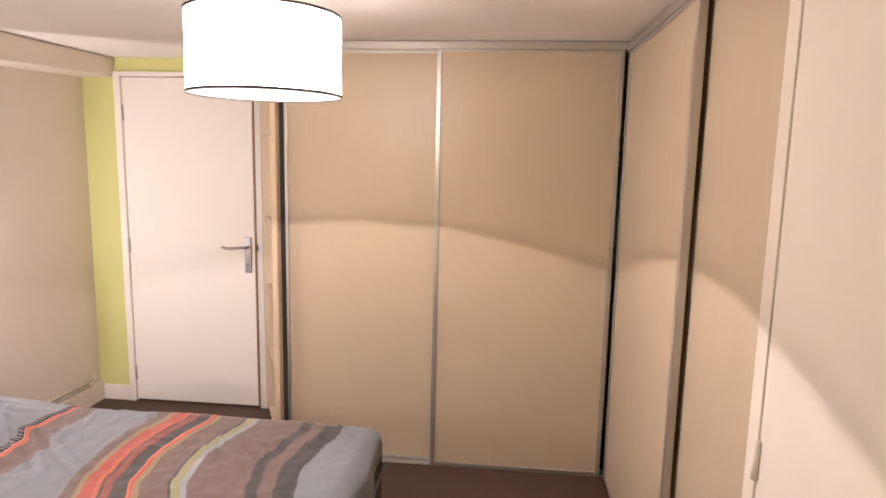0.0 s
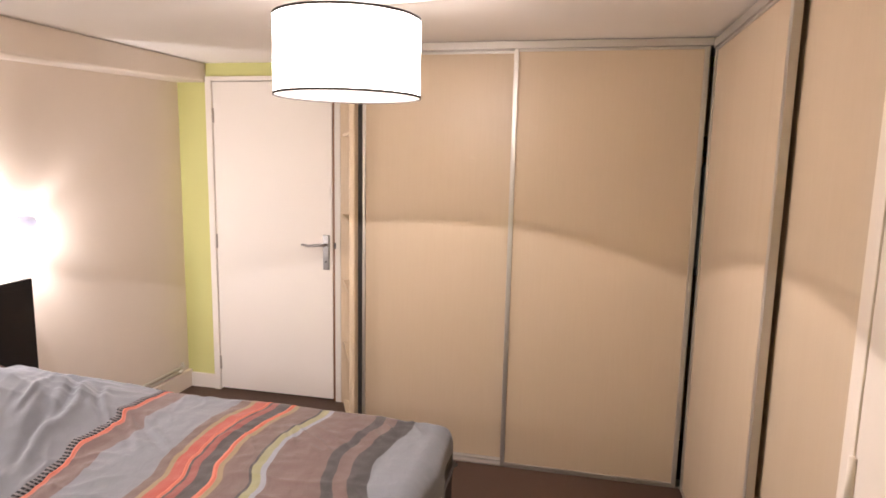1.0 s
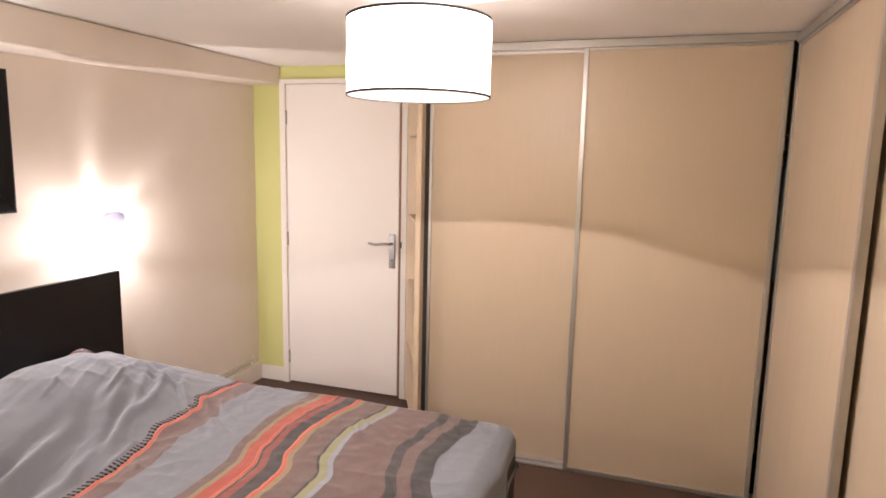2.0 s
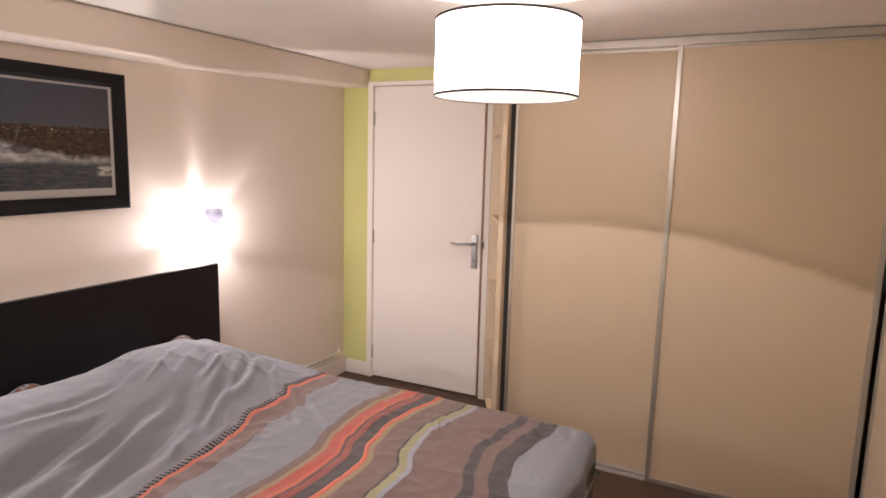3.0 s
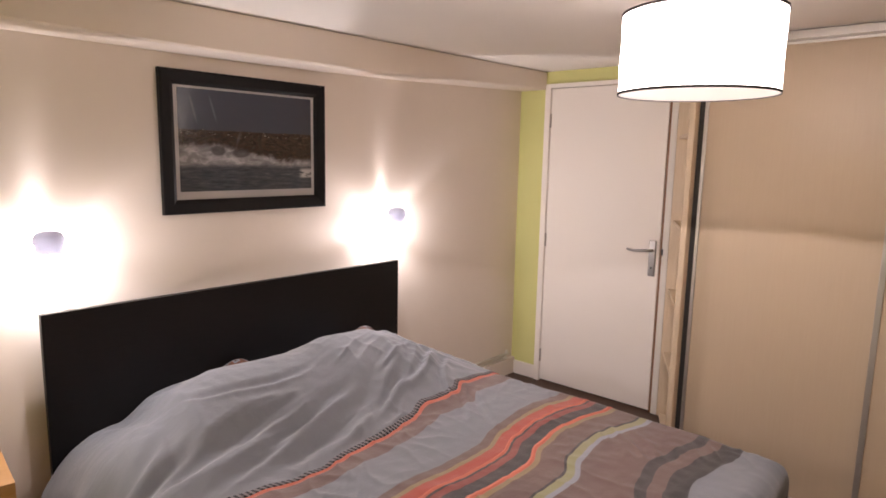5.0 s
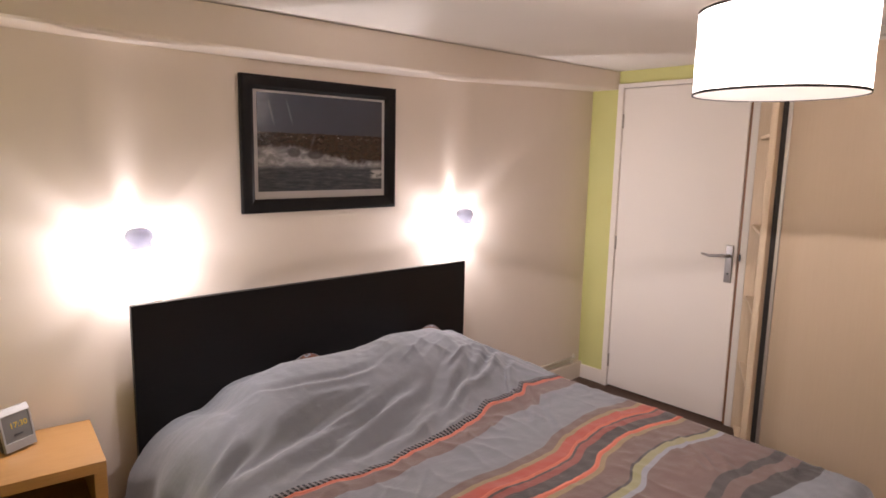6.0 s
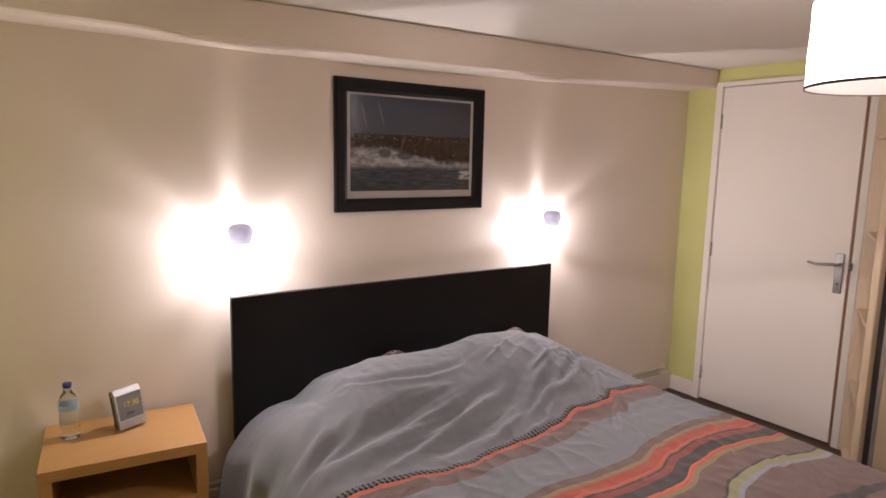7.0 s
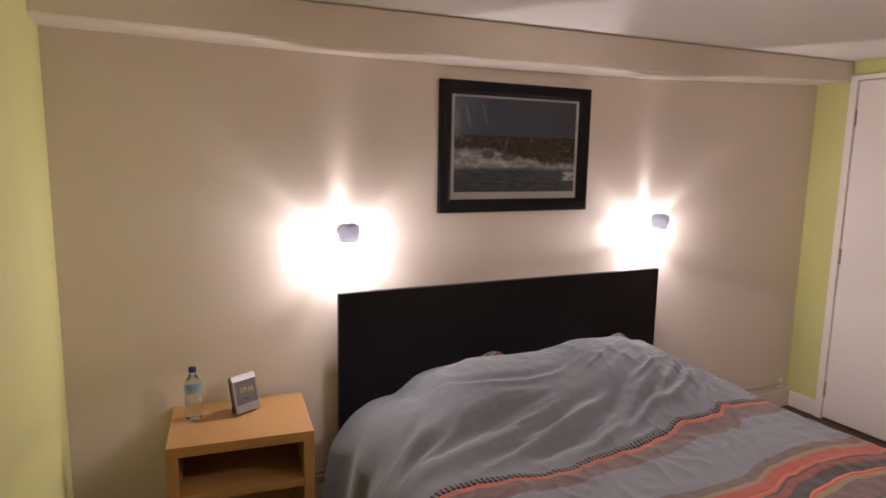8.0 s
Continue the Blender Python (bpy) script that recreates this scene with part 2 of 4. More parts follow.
def photo_material():
    """A photograph of surf before a dark shore, printed on paper."""
    m = Mat("sea_photograph", (0.1, 0.1, 0.12, 1), 0.2, spec=0.4)
    uv = m.coords(source="UV")
    sep = m.t.nodes.new("ShaderNodeSeparateXYZ")
    m.link(uv, sep.inputs[0])
    u, v = sep.outputs[0], sep.outputs[1]

    def field(scale, stretch=(1, 1, 1), rough=0.6, distort=0.0):
        mp = m.t.nodes.new("ShaderNodeMapping")
        mp.inputs["Scale"].default_value = stretch
        m.link(uv, mp.inputs["Vector"])
        return m.noise(mp.outputs[0], scale, 6, rough, distort)

    def step(x, lo, hi):
        n = m.node("ShaderNodeMapRange")
        n.interpolation_type = "SMOOTHSTEP"
        n.inputs["From Min"].default_value, n.inputs["From Max"].default_value = lo, hi
        m.link(x, n.inputs["Value"])
        return n.outputs[0]

    def shifted(n, amount):
        return m.math("ADD", v, m.math("MULTIPLY", m.math("SUBTRACT", n, 0.5), amount))

    sky = m.mix(v, (0.034, 0.040, 0.056, 1), (0.046, 0.053, 0.078, 1))
    sky = m.mix(m.math("MULTIPLY", u, 0.35), sky, (0.036, 0.036, 0.044, 1))
    ridge = field(5.0, (1, 0.15, 1))
    scrub = field(24.0, (1, 1.5, 1), 0.7)
    land = m.ramp(scrub, [(0.32, (0.010, 0.007, 0.006, 1)), (0.55, (0.034, 0.020, 0.013, 1)), (0.72, (0.070, 0.042, 0.028, 1))])
    hz = shifted(ridge, 0.05)
    c = m.mix(step(hz, 0.612, 0.598), sky, land)
    spots = field(40.0, (1, 1.9, 1), 0.4)
    near_top = m.math("MULTIPLY", step(hz, 0.53, 0.56), step(hz, 0.615, 0.60))
    c = m.mix(m.math("MULTIPLY", step(spots, 0.63, 0.69), near_top), c, (0.30, 0.28, 0.25, 1))
    # surf: a high burst towards one side, thinning out to the other
    burst = field(4.2, (1, 0.6, 1), 0.65, 0.5)
    spray = field(9.0, (1, 1.6, 1), 0.62, 0.6)
    lift = m.math("MULTIPLY", step(u, 0.62, 0.05), 0.085)
    crest = m.math("SUBTRACT", m.math("ADD", shifted(burst, 0.30), m.math("MULTIPLY", m.math("SUBTRACT", spray, 0.5), 0.10)), lift)
    crest = m.math("ADD", crest, m.math("MULTIPLY", step(u, 0.48, 0.75), 0.055))
    foam = m.ramp(spray, [(0.28, (0.09, 0.088, 0.096, 1)), (0.48, (0.22, 0.215, 0.225, 1)), (0.66, (0.44, 0.43, 0.43, 1))])
    c = m.mix(step(crest, 0.410, 0.340), c, foam)
    # two dark humps of rock that stand out of the foam
    for hu, hv, ru, rv in ((0.265, 0.405, 0.055, 0.055), (0.43, 0.385, 0.075, 0.050)):
        du, dv = m.math("DIVIDE", m.math("SUBTRACT", u, hu), ru), m.math("DIVIDE", m.math("SUBTRACT", shifted(spray, 0.10), hv), rv)
        away = m.math("ADD", m.math("MULTIPLY", du, du), m.math("MULTIPLY", dv, dv))
        c = m.mix(m.math("MULTIPLY", step(away, 1.15, 0.45), 0.8), c, (0.030, 0.026, 0.027, 1))
    swell = field(9.0, (1, 4.5, 1), 0.65, 0.4)
    sea = m.ramp(swell, [(0.30, (0.014, 0.018, 0.024, 1)), (0.50, (0.036, 0.043, 0.053, 1)), (0.62, (0.060, 0.068, 0.080, 1)), (0.78, (0.15, 0.155, 0.165, 1))])
    c = m.mix(step(shifted(burst, 0.10), 0.285, 0.225), c, sea)
    fleck = m.math("MULTIPLY", step(u, 0.88, 0.93), m.math("MULTIPLY", step(v, 0.11, 0.14), step(v, 0.24, 0.20)))
    c = m.mix(m.math("MULTIPLY", fleck, step(spray, 0.42, 0.52)), c, (0.42, 0.41, 0.41, 1))
    # thin pale slanting streaks high over the shore
    for u0, v0, v1, lean, width, strength in ((0.075, 0.64, 0.97, 0.16, 0.013, 0.26), (0.205, 0.66, 0.98, 0.18, 0.011, 0.22), (0.435, 0.42, 0.64, -0.22, 0.016, 0.16)):
        off = m.math("ABSOLUTE", m.math("SUBTRACT", u, m.math("ADD", m.math("MULTIPLY", m.math("SUBTRACT", v1, v), lean), u0)))
        streak = m.math("MULTIPLY", step(off, width, 0.0), m.math("MULTIPLY", step(v, v0, v0 + 0.12), step(v, v1, v1 - 0.12)))
        c = m.mix(m.math("MULTIPLY", streak, strength), c, (0.36, 0.37, 0.40, 1))
    m.base(c)
    m.b.inputs["Coat Weight"].default_value = 0.5
    m.b.inputs["Coat Roughness"].default_value = 0.10
    return m.m


PHOTO = photo_material()


# ---- mesh helpers ----
def mesh_from(bm, name, material, smooth=False):
    me = bpy.data.meshes.new(name)
    bm.normal_update()
    bm.to_mesh(me)
    bm.free()
    for mm in material if isinstance(material, (list, tuple)) else [material]:
        me.materials.append(mm)
    for p in me.polygons:
        p.use_smooth = smooth
    return me


def part(name, bm, material, parent=None, label="", smooth=False, at=None):
    ob = new(name, mesh_from(bm, name, material, smooth))
    if parent is not None:
        ob.parent = parent
    if at is not None:
        ob.matrix_basis = at
    if label:
        ob["label"] = label
    return ob


def thing(name, label, category, at=None, group="", kind=""):
    ob = new(name)
    ob.empty_display_size = 0.1
    if at is not None:
        ob.matrix_basis = at
    return tagged(ob, label, category, group, kind)


def box(x0, x1, y0, y1, z0, z1, bevel=0.0, seg=2, bm=None):
    b = bmesh.new()
    r = bmesh.ops.create_cube(b, size=1.0)
    for v in r["verts"]:
        v.co = Vector((x0 + (v.co.x + 0.5) * (x1 - x0), y0 + (v.co.y + 0.5) * (y1 - y0), z0 + (v.co.z + 0.5) * (z1 - z0)))
    if bevel:
        bmesh.ops.bevel(b, geom=list(b.edges), offset=bevel, segments=seg, affect="EDGES", profile=0.6)
    return join(bm, b) if bm is not None else b


def join(bm, other):
    me = bpy.data.meshes.new("joined")
    other.to_mesh(me)
    other.free()
    bm.from_mesh(me)
    bpy.data.meshes.remove(me)
    return bm


def prism(outline, z0, z1, bevel=0.0):
    """A slab with that outline in plan."""
    b = bmesh.new()
    lo = [b.verts.new((x, y, z0)) for x, y in outline]
    hi = [b.verts.new((x, y, z1)) for x, y in outline]
    b.faces.new(lo[::-1])
    b.faces.new(hi)
    for i in range(len(lo)):
        j = (i + 1) % len(lo)
        b.faces.new((lo[i], lo[j], hi[j], hi[i]))
    bmesh.ops.recalc_face_normals(b, faces=list(b.faces))
    if bevel:
        bmesh.ops.bevel(b, geom=list(b.edges), offset=bevel, segments=2, affect="EDGES")
    return b


def lathe(profile, seg=32, closed=False):
    """Turned about z: profile of (radius, height)."""
    b = bmesh.new()
    rings = []
    for r, z in profile:
        if r < 1e-6:
            rings.append([b.verts.new((0, 0, z))])
        else:
            rings.append([b.verts.new((r * math.cos(2 * math.pi * i / seg), r * math.sin(2 * math.pi * i / seg), z)) for i in range(seg)])
    pairs = list(zip(rings, rings[1:])) + ([(rings[-1], rings[0])] if closed else [])
    for a, c in pairs:
        for i in range(seg):
            j = (i + 1) % seg
            if len(a) == 1 and len(c) == 1:
                continue
            if len(a) == 1:
                b.faces.new((a[0], c[i], c[j]))
            elif len(c) == 1:
                b.faces.new((a[i], a[j], c[0]))
            else:
                b.faces.new((a[i], a[j], c[j], c[i]))
    bmesh.ops.recalc_face_normals(b, faces=list(b.faces))
    return b


def tube(points, radius, seg=12):
    b = bmesh.new()
    pts = [Vector(p) for p in points]
    rings = []
    for i, p in enumerate(pts):
        d = (pts[min(i + 1, len(pts) - 1)] - pts[max(i - 1, 0)]).normalized()
        q = d.to_track_quat("Z", "Y")
        r = radius[i] if isinstance(radius, (list, tuple)) else radius
        rings.append([b.verts.new(p + q @ Vector((r * math.cos(2 * math.pi * k / seg), r * math.sin(2 * math.pi * k / seg), 0))) for k in range(seg)])
    for a, c in zip(rings, rings[1:]):
        for i in range(seg):
            j = (i + 1) % seg
            b.faces.new((a[i], a[j], c[j], c[i]))
    b.faces.new(rings[0][::-1])
    b.faces.new(rings[-1])
    bmesh.ops.recalc_face_normals(b, faces=list(b.faces))
    return b


def structure(name, bm, material, label="", smooth=False):
    return tagged(part(name, bm, material, None, label, smooth), label, kind="structure")


# ---- shell of the room ----
def build_shell():
    structure("floor", box(-0.15, OUT_X + 0.15, NEAR_Y - 0.15, 0.15, -0.12, 0.0), FLOOR, "dark brown smooth floor covering with a dull sheen")
    b = bmesh.new()
    ys = (NEAR_Y - 0.15, 0.15)
    lo = [b.verts.new((x, y, ceil_at(y))) for x, y in ((-0.15, ys[0]), (OUT_X + 0.15, ys[0]), (OUT_X + 0.15, ys[1]), (-0.15, ys[1]))]
    hi = [b.verts.new((v.co.x, v.co.y, 2.30)) for v in lo]
    b.faces.new(lo[::-1])
    b.faces.new(hi)
    for i in range(4):
        j = (i + 1) % 4
        b.faces.new((lo[i], lo[j], hi[j], hi[i]))
    bmesh.ops.recalc_face_normals(b, faces=list(b.faces))
    structure("ceiling", b, CEIL_PAINT, "smooth off-white painted ceiling")
    structure("wall_west", box(-0.15, 0.0, NEAR_Y - 0.15, 0.15, 0.0, 2.2), HEAD_PAINT, "cream painted wall behind the bed head")
    # wall with the door, opening left free
    b = box(0.0, 0.245, 0.0, 0.15, 0.0, 2.2)
    box(1.092, OUT_X, 0.0, 0.15, 0.0, 2.2, bm=b)
    box(0.245, 1.092, 0.0, 0.15, 2.062, 2.2, bm=b)
    structure("wall_north", b, LIME_PAINT, "lime green painted wall round the white door")
    structure("wall_south", box(0.0, OUT_X, NEAR_Y - 0.15, NEAR_Y, 0.0, 2.2), LIME_PAINT, "lime green painted side wall by the bedside")
    structure("wall_east", box(OUT_X, OUT_X + 0.15, NEAR_Y - 0.15, 0.15, 0.0, 2.2), CEIL_PAINT, "plain off-white wall behind the side wardrobe")
    # wall stub with the second door
    b = box(ROOM_X, ROOM_X + 0.1, -2.375, -2.318, 0.0, 2.2)
    box(ROOM_X, ROOM_X + 0.1, NEAR_Y, -3.20, 0.0, 2.2, bm=b)
    box(ROOM_X, ROOM_X + 0.1, -3.20, -2.375, 2.06, 2.2, bm=b)
    structure("wall_entry", b, WHITE_PAINT, "white painted wall beside the wardrobe")
    structure("landing_wall", box(1.6, 1.75, 0.15, 0.9, 0.0, 2.2), CEIL_PAINT, "plain wall of the passage behind the door")
    # boxed beam over the bed head, falling a little towards the lime wall
    b = bmesh.new()
    sect = []
    for y, z0 in ((0.0, 2.038), (-0.45, 2.022), (-0.85, 2.006), (-1.25, 1.992), (-1.7, 1.980), (-2.4, 1.970), (-3.2, 1.974), (NEAR_Y, 1.985)):
        r = 0.008
        sect.append([b.verts.new((x, y, z)) for x, z in ((0.0, z0), (0.205 - r, z0), (0.205, z0 + r), (0.205, ceil_at(y) - 0.004), (0.0, ceil_at(y) - 0.004))])
    n = len(sect[0])
    for p, q in zip(sect, sect[1:]):
        for i in range(n):
            j = (i + 1) % n
            b.faces.new((p[i], p[j], q[j], q[i]))
    b.faces.new(sect[0])
    b.faces.new(sect[-1][::-1])
    bmesh.ops.recalc_face_normals(b, faces=list(b.faces))
    structure("beam", b, HEAD_PAINT, "cream plastered beam under the ceiling above the bed head")
    structure("baseboard", box(0.0, 0.030, NEAR_Y, 0.0, 0.0, 0.118, 0.003), HEAD_PAINT, "cream painted baseboard along the bed wall")
    structure("baseboard", box(0.030, 0.212, -0.014, 0.0, 0.0, 0.098, 0.003), WHITE_PAINT, "white baseboard below the lime strip")
    structure("baseboard", box(0.030, ROOM_X, NEAR_Y, NEAR_Y + 0.014, 0.0, 0.08, 0.003), WHITE_PAINT, "white baseboard below the lime wall")


build_shell()


def hinge_bm(z, x, y, axis):
    return tube([(x, y, z - 0.045), (x, y, z + 0.045)], 0.0075, 10)


def build_door_one():
    door = thing("door_1", "white painted flush bedroom door, closed, with steel lever handle", "door", kind="structure")
    part("door_frame", box(0.212, 0.253, -0.022, 0.10, 0.0, 2.072, 0.003), WHITE_PAINT, door)
    part("door_frame", box(0.253, 1.124, -0.022, 0.10, 2.044, 2.072, 0.003), WHITE_PAINT, door)
    part("door_frame", box(1.086, 1.1245, -0.018, 0.10, 0.0, 2.044, 0.003), BOARD_PAINT, door, "cream painted door post")
    part("stop_strip", box(1.068, 1.086, -0.004, 0.09, 0.0, 2.044, 0.002), JAMB_WOOD, door, "bare brown wooden rebate strip")
    leaf = part("door_leaf", box(0.2555, 1.0655, -0.006, 0.034, 0.011, 2.040, 0.0025), WHITE_PAINT, door)
    for z in (0.19, 1.02, 1.83):
        part("hinge", hinge_bm(z, 0.2545, -0.012, 0), HINGE, door, "dull painted hinge", True)
    part("handle_plate", box(1.004, 1.046, -0.016, -0.006, 0.872, 1.094, 0.004, 3), STEEL, leaf, "brushed steel back plate", True)
    lever = tube([(1.025, -0.014, 1.034), (1.025, -0.046, 1.034), (1.020, -0.058, 1.035), (1.005, -0.062, 1.036), (0.965, -0.061, 1.031), (0.925, -0.059, 1.026), (0.895, -0.057, 1.030), (0.878, -0.056, 1.033)],
                 [0.0085, 0.0085, 0.009, 0.009, 0.008, 0.0075, 0.007, 0.006], 14)
    part("lever_handle", lever, STEEL, leaf, "curved steel lever handle", True)
    part("keyhole", lathe([(0.0, -0.001), (0.006, -0.001), (0.006, 0.001), (0.0, 0.001)], 16), PLASTIC_DARK, leaf, at=pose(1.025, -0.0165, 0.925, 90))
    part("strike_plate", box(1.083, 1.095, -0.0245, -0.0215, 1.01, 1.05, 0.001), PLASTIC_DARK, door, "dark latch strike on the post")


def build_door_two():
    door = thing("door_2", "cream painted flush door, closed, with exposed hinges", "door", kind="structure")
    part("door_frame", box(3.118, 3.155, -2.370, -2.317, 0.0, 2.12, 0.003), HEAD_PAINT, door)
    part("door_frame", box(3.118, 3.155, -3.27, -3.19, 0.0, 2.12, 0.003), HEAD_PAINT, door)
    part("door_frame", box(3.118, 3.155, -3.19, -2.370, 2.05, 2.12, 0.003), HEAD_PAINT, door)
    part("door_leaf", box(3.121, 3.160, -3.186, -2.3725, 0.01, 2.045, 0.0025), HEAD_PAINT, door)
    for z in (0.16, 1.0, 1.945):
        part("hinge", tube([(3.117, -2.375, z - 0.042), (3.117, -2.375, z + 0.042)], 0.0085, 12), HEAD_PAINT, door, smooth=True)


build_door_one()
build_door_two()


# ---- fitted wardrobes ----
def sliding_door(ward, along, a0, a1, front, z0, z1, left_w, right_w):
    """A laminate panel in aluminium profiles. along 'x' faces -y, along 'y' faces -x."""
    d = new("sliding_door")
    d.parent = ward
    d["label"] = "light maple laminate sliding door in slim aluminium profiles"

    def slab(p0, p1, f0, f1, za, zb, bevel=0.0015):
        if along == "x":
            return box(p0, p1, f0, f1, za, zb, bevel)
        return box(f0, f1, p0, p1, za, zb, bevel)

    part("panel", slab(a0 + 0.006, a1 - 0.006, front + 0.006, front + 0.016, z0 + 0.012, z1 - 0.008, 0.0), MAPLE, d)
    part("stile", slab(a0, a0 + left_w, front - 0.003, front + 0.022, z0, z1), ALU, d, "aluminium grip profile")
    part("stile", slab(a1 - right_w, a1, front - 0.003, front + 0.022, z0, z1), ALU, d, "aluminium grip profile")
    part("bottom_rail", slab(a0 + left_w, a1 - right_w, front, front + 0.024, z0, z0 + 0.014), ALU, d, "slim aluminium bottom rail")
    part("top_rail", slab(a0 + left_w, a1 - right_w, front, front + 0.024, z1 - 0.012, z1), ALU, d, "slim aluminium top rail")
    return d


def build_wardrobes():
    w = thing("wardrobe", "fitted wardrobe carcass with aluminium sliding tracks along the back wall", "wardrobe")
    part("side_panel", box(1.432, 1.452, WARD_Y + 0.07, -0.012, 0.0, 2.1105, 0.001), PALE_WOOD, w)
    part("front_post", box(1.408, 1.440, WARD_Y - 0.012, WARD_Y + 0.068, 0.0, 2.1105, 0.007, 3), PALE_WOOD, w, "pale wooden front post")
    # added dark strip: the gap's shade put into colour, no seal is there
    part("seal_strip", box(1.440, 1.464, WARD_Y + 0.04, WARD_Y + 0.06, 0.0, 2.1105), GAP_DARK, w, "dark strip painted as the shade in the gap beside the door")
    part("top_track", box(1.412, ROOM_X + 0.03, WARD_Y - 0.012, WARD_Y + 0.085, 2.111, 2.1455, 0.002), ALU, w, "aluminium top track")
    part("bottom_track", box(1.452, ROOM_X + 0.03, WARD_Y + 0.004, WARD_Y + 0.085, 0.0, 0.008, 0.002), ALU, w, "aluminium floor track")
    part("back_panel", box(1.452, 3.70, -0.022, -0.006, 0.0, 2.10), PALE_WOOD, w)
    part("shelf", box(1.455, 3.70, -0.50, -0.024, 1.72, 1.74), PALE_WOOD, w)
    part("hanging_rail", tube([(1.455, -0.28, 1.64), (3.70, -0.28, 1.64)], 0.0125), STEEL, w, smooth=True)
    sliding_door(w, "x", 1.464, 2.262, WARD_Y + 0.042, 0.012, 2.1105, 0.016, 0.012)
    sliding_door(w, "x", 2.238, 3.110, WARD_Y, 0.012, 2.1105, 0.022, 0.022)

    s = thing("wardrobe", "fitted side wardrobe with aluminium tracks meeting the other in the corner", "wardrobe")
    part("top_track", box(ROOM_X - 0.03, ROOM_X + 0.07, -2.314, WARD_Y - 0.014, 2.098, 2.1335, 0.002), ALU, s, "aluminium top track")
    part("bottom_track", box(ROOM_X - 0.014, ROOM_X + 0.07, -2.314, WARD_Y - 0.010, 0.0, 0.008, 0.002), ALU, s, "aluminium floor track")
    part("side_panel", box(ROOM_X + 0.10, OUT_X, -2.330, -2.312, 0.0, 2.09), PALE_WOOD, s)
    part("shelf", box(ROOM_X + 0.13, OUT_X, -2.31, -0.52, 1.745, 1.765), PALE_WOOD, s)
    sliding_door(s, "y", -1.690, -0.622, ROOM_X - 0.022, 0.012, 2.0975, 0.030, 0.022)
    sliding_door(s, "y", -2.310, -1.60, ROOM_X + 0.012, 0.012, 2.0975, 0.012, 0.016)

    # clothes glimpsed in the gap
    b = bmesh.new()
    n = 14
    rows = []
    for k in range(13):
        z = 1.60 - k * 0.045
        row = []
        for i in range(n):
            a = 2 * math.pi * i / n
            r = (0.05 + 0.10 * min(1, k / 3)) * (1 + 0.12 * math.sin(3 * a + k * 0.3))
            row.append(b.verts.new((3.168 + 0.30 * r * math.cos(a), -0.43 + 0.9 * r * math.sin(a), z)))
        rows.append(row)
    for p, q in zip(rows, rows[1:]):
        for i in range(n):
            b.faces.new((p[i], p[(i + 1) % n], q[(i + 1) % n], q[i]))
    b.faces.new(rows[0][::-1])
    b.faces.new(rows[-1])
    bmesh.ops.recalc_face_normals(b, faces=list(b.faces))
    shirt = thing("shirt", "pale blue shirt hanging on a rail inside the wardrobe", "shirt", pose(0, 0, 0))
    part("cloth", b, plain("blue_shirt_cotton", (0.55, 0.62, 0.72, 1), 0.9, 0, 300, 0.1, 0.2), shirt, smooth=True)
    part("hook", tube([(3.168, -0.43, 1.60), (3.168, -0.40, 1.625), (3.168, -0.33, 1.650), (3.168, -0.29, 1.658), (3.168, -0.262, 1.650)], 0.002, 8), STEEL, shirt, smooth=True)


def build_corner_shelf():
    u = thing("corner_shelf", "pale wooden open corner shelf with angled empty boards beside the door", "shelf")
    part("back_board", box(1.1250, 1.430, -0.0165, -0.001, 0.0, 2.12, 0.0005), PALE_WOOD, u)
    part("side_board", box(1.414, 1.430, WARD_Y + 0.07, -0.017, 0.0, 2.12, 0.001), PALE_WOOD, u)
    for z in (0.02, 0.417, 0.815, 1.231, 1.725):
        part("shelf_board", prism([(1.140, -0.017), (1.4135, -0.017), (1.4135, WARD_Y + 0.06), (1.400, WARD_Y + 0.06)], z - 0.018, z, 0.0015), PALE_WOOD, u)


build_wardrobes()
build_corner_shelf()


# ---- bed ----
BED_X0, BED_X1, BED_Y0, BED_Y1 = 0.030, 2.105, -3.030, -1.262


def build_bed():
    bed = thing("bed", "black-brown wooden double bed with a tall flat headboard", "bed")
    part("headboard", box(BED_X0 + 0.022, BED_X0 + 0.048, BED_Y0, BED_Y1, 0.0, 0.994, 0.0025), BLACKBROWN, bed)
    part("side_rail", box(BED_X0 + 0.048, BED_X1 - 0.03, BED_Y0 + 0.01, BED_Y0 + 0.04, 0.12, 0.38, 0.003), BLACKBROWN, bed)
    part("side_rail", box(BED_X0 + 0.048, BED_X1 - 0.03, BED_Y1 - 0.04, BED_Y1 - 0.01, 0.12, 0.38, 0.003), BLACKBROWN, bed)
    part("footboard", box(BED_X1 - 0.03, BED_X1 + 0.01, BED_Y0, BED_Y1, 0.0, 0.38, 0.003), BLACKBROWN, bed)
    for i in range(12):
        x = 0.22 + i * 0.16
        part("slat", box(x, x + 0.07, BED_Y0 + 0.045, BED_Y1 - 0.045, 0.235, 0.250), PALE_WOOD, bed)
    tagged(part("mattress", box(BED_X0 + 0.055, BED_X1 - 0.04, BED_Y0 + 0.10, BED_Y1 - 0.06, 0.251, 0.455, 0.05, 4), MATTRESS, None, smooth=True),
           "white cotton mattress hidden under a duvet", "mattress")


def lerp_table(t, table):
    for (a, va), (b, vb) in zip(table, table[1:]):
        if t <= b:
            k = min(max((t - a) / (b - a), 0), 1)
            k = k * k * (3 - 2 * k)
            return va + (vb - va) * k
    return table[-1][1]


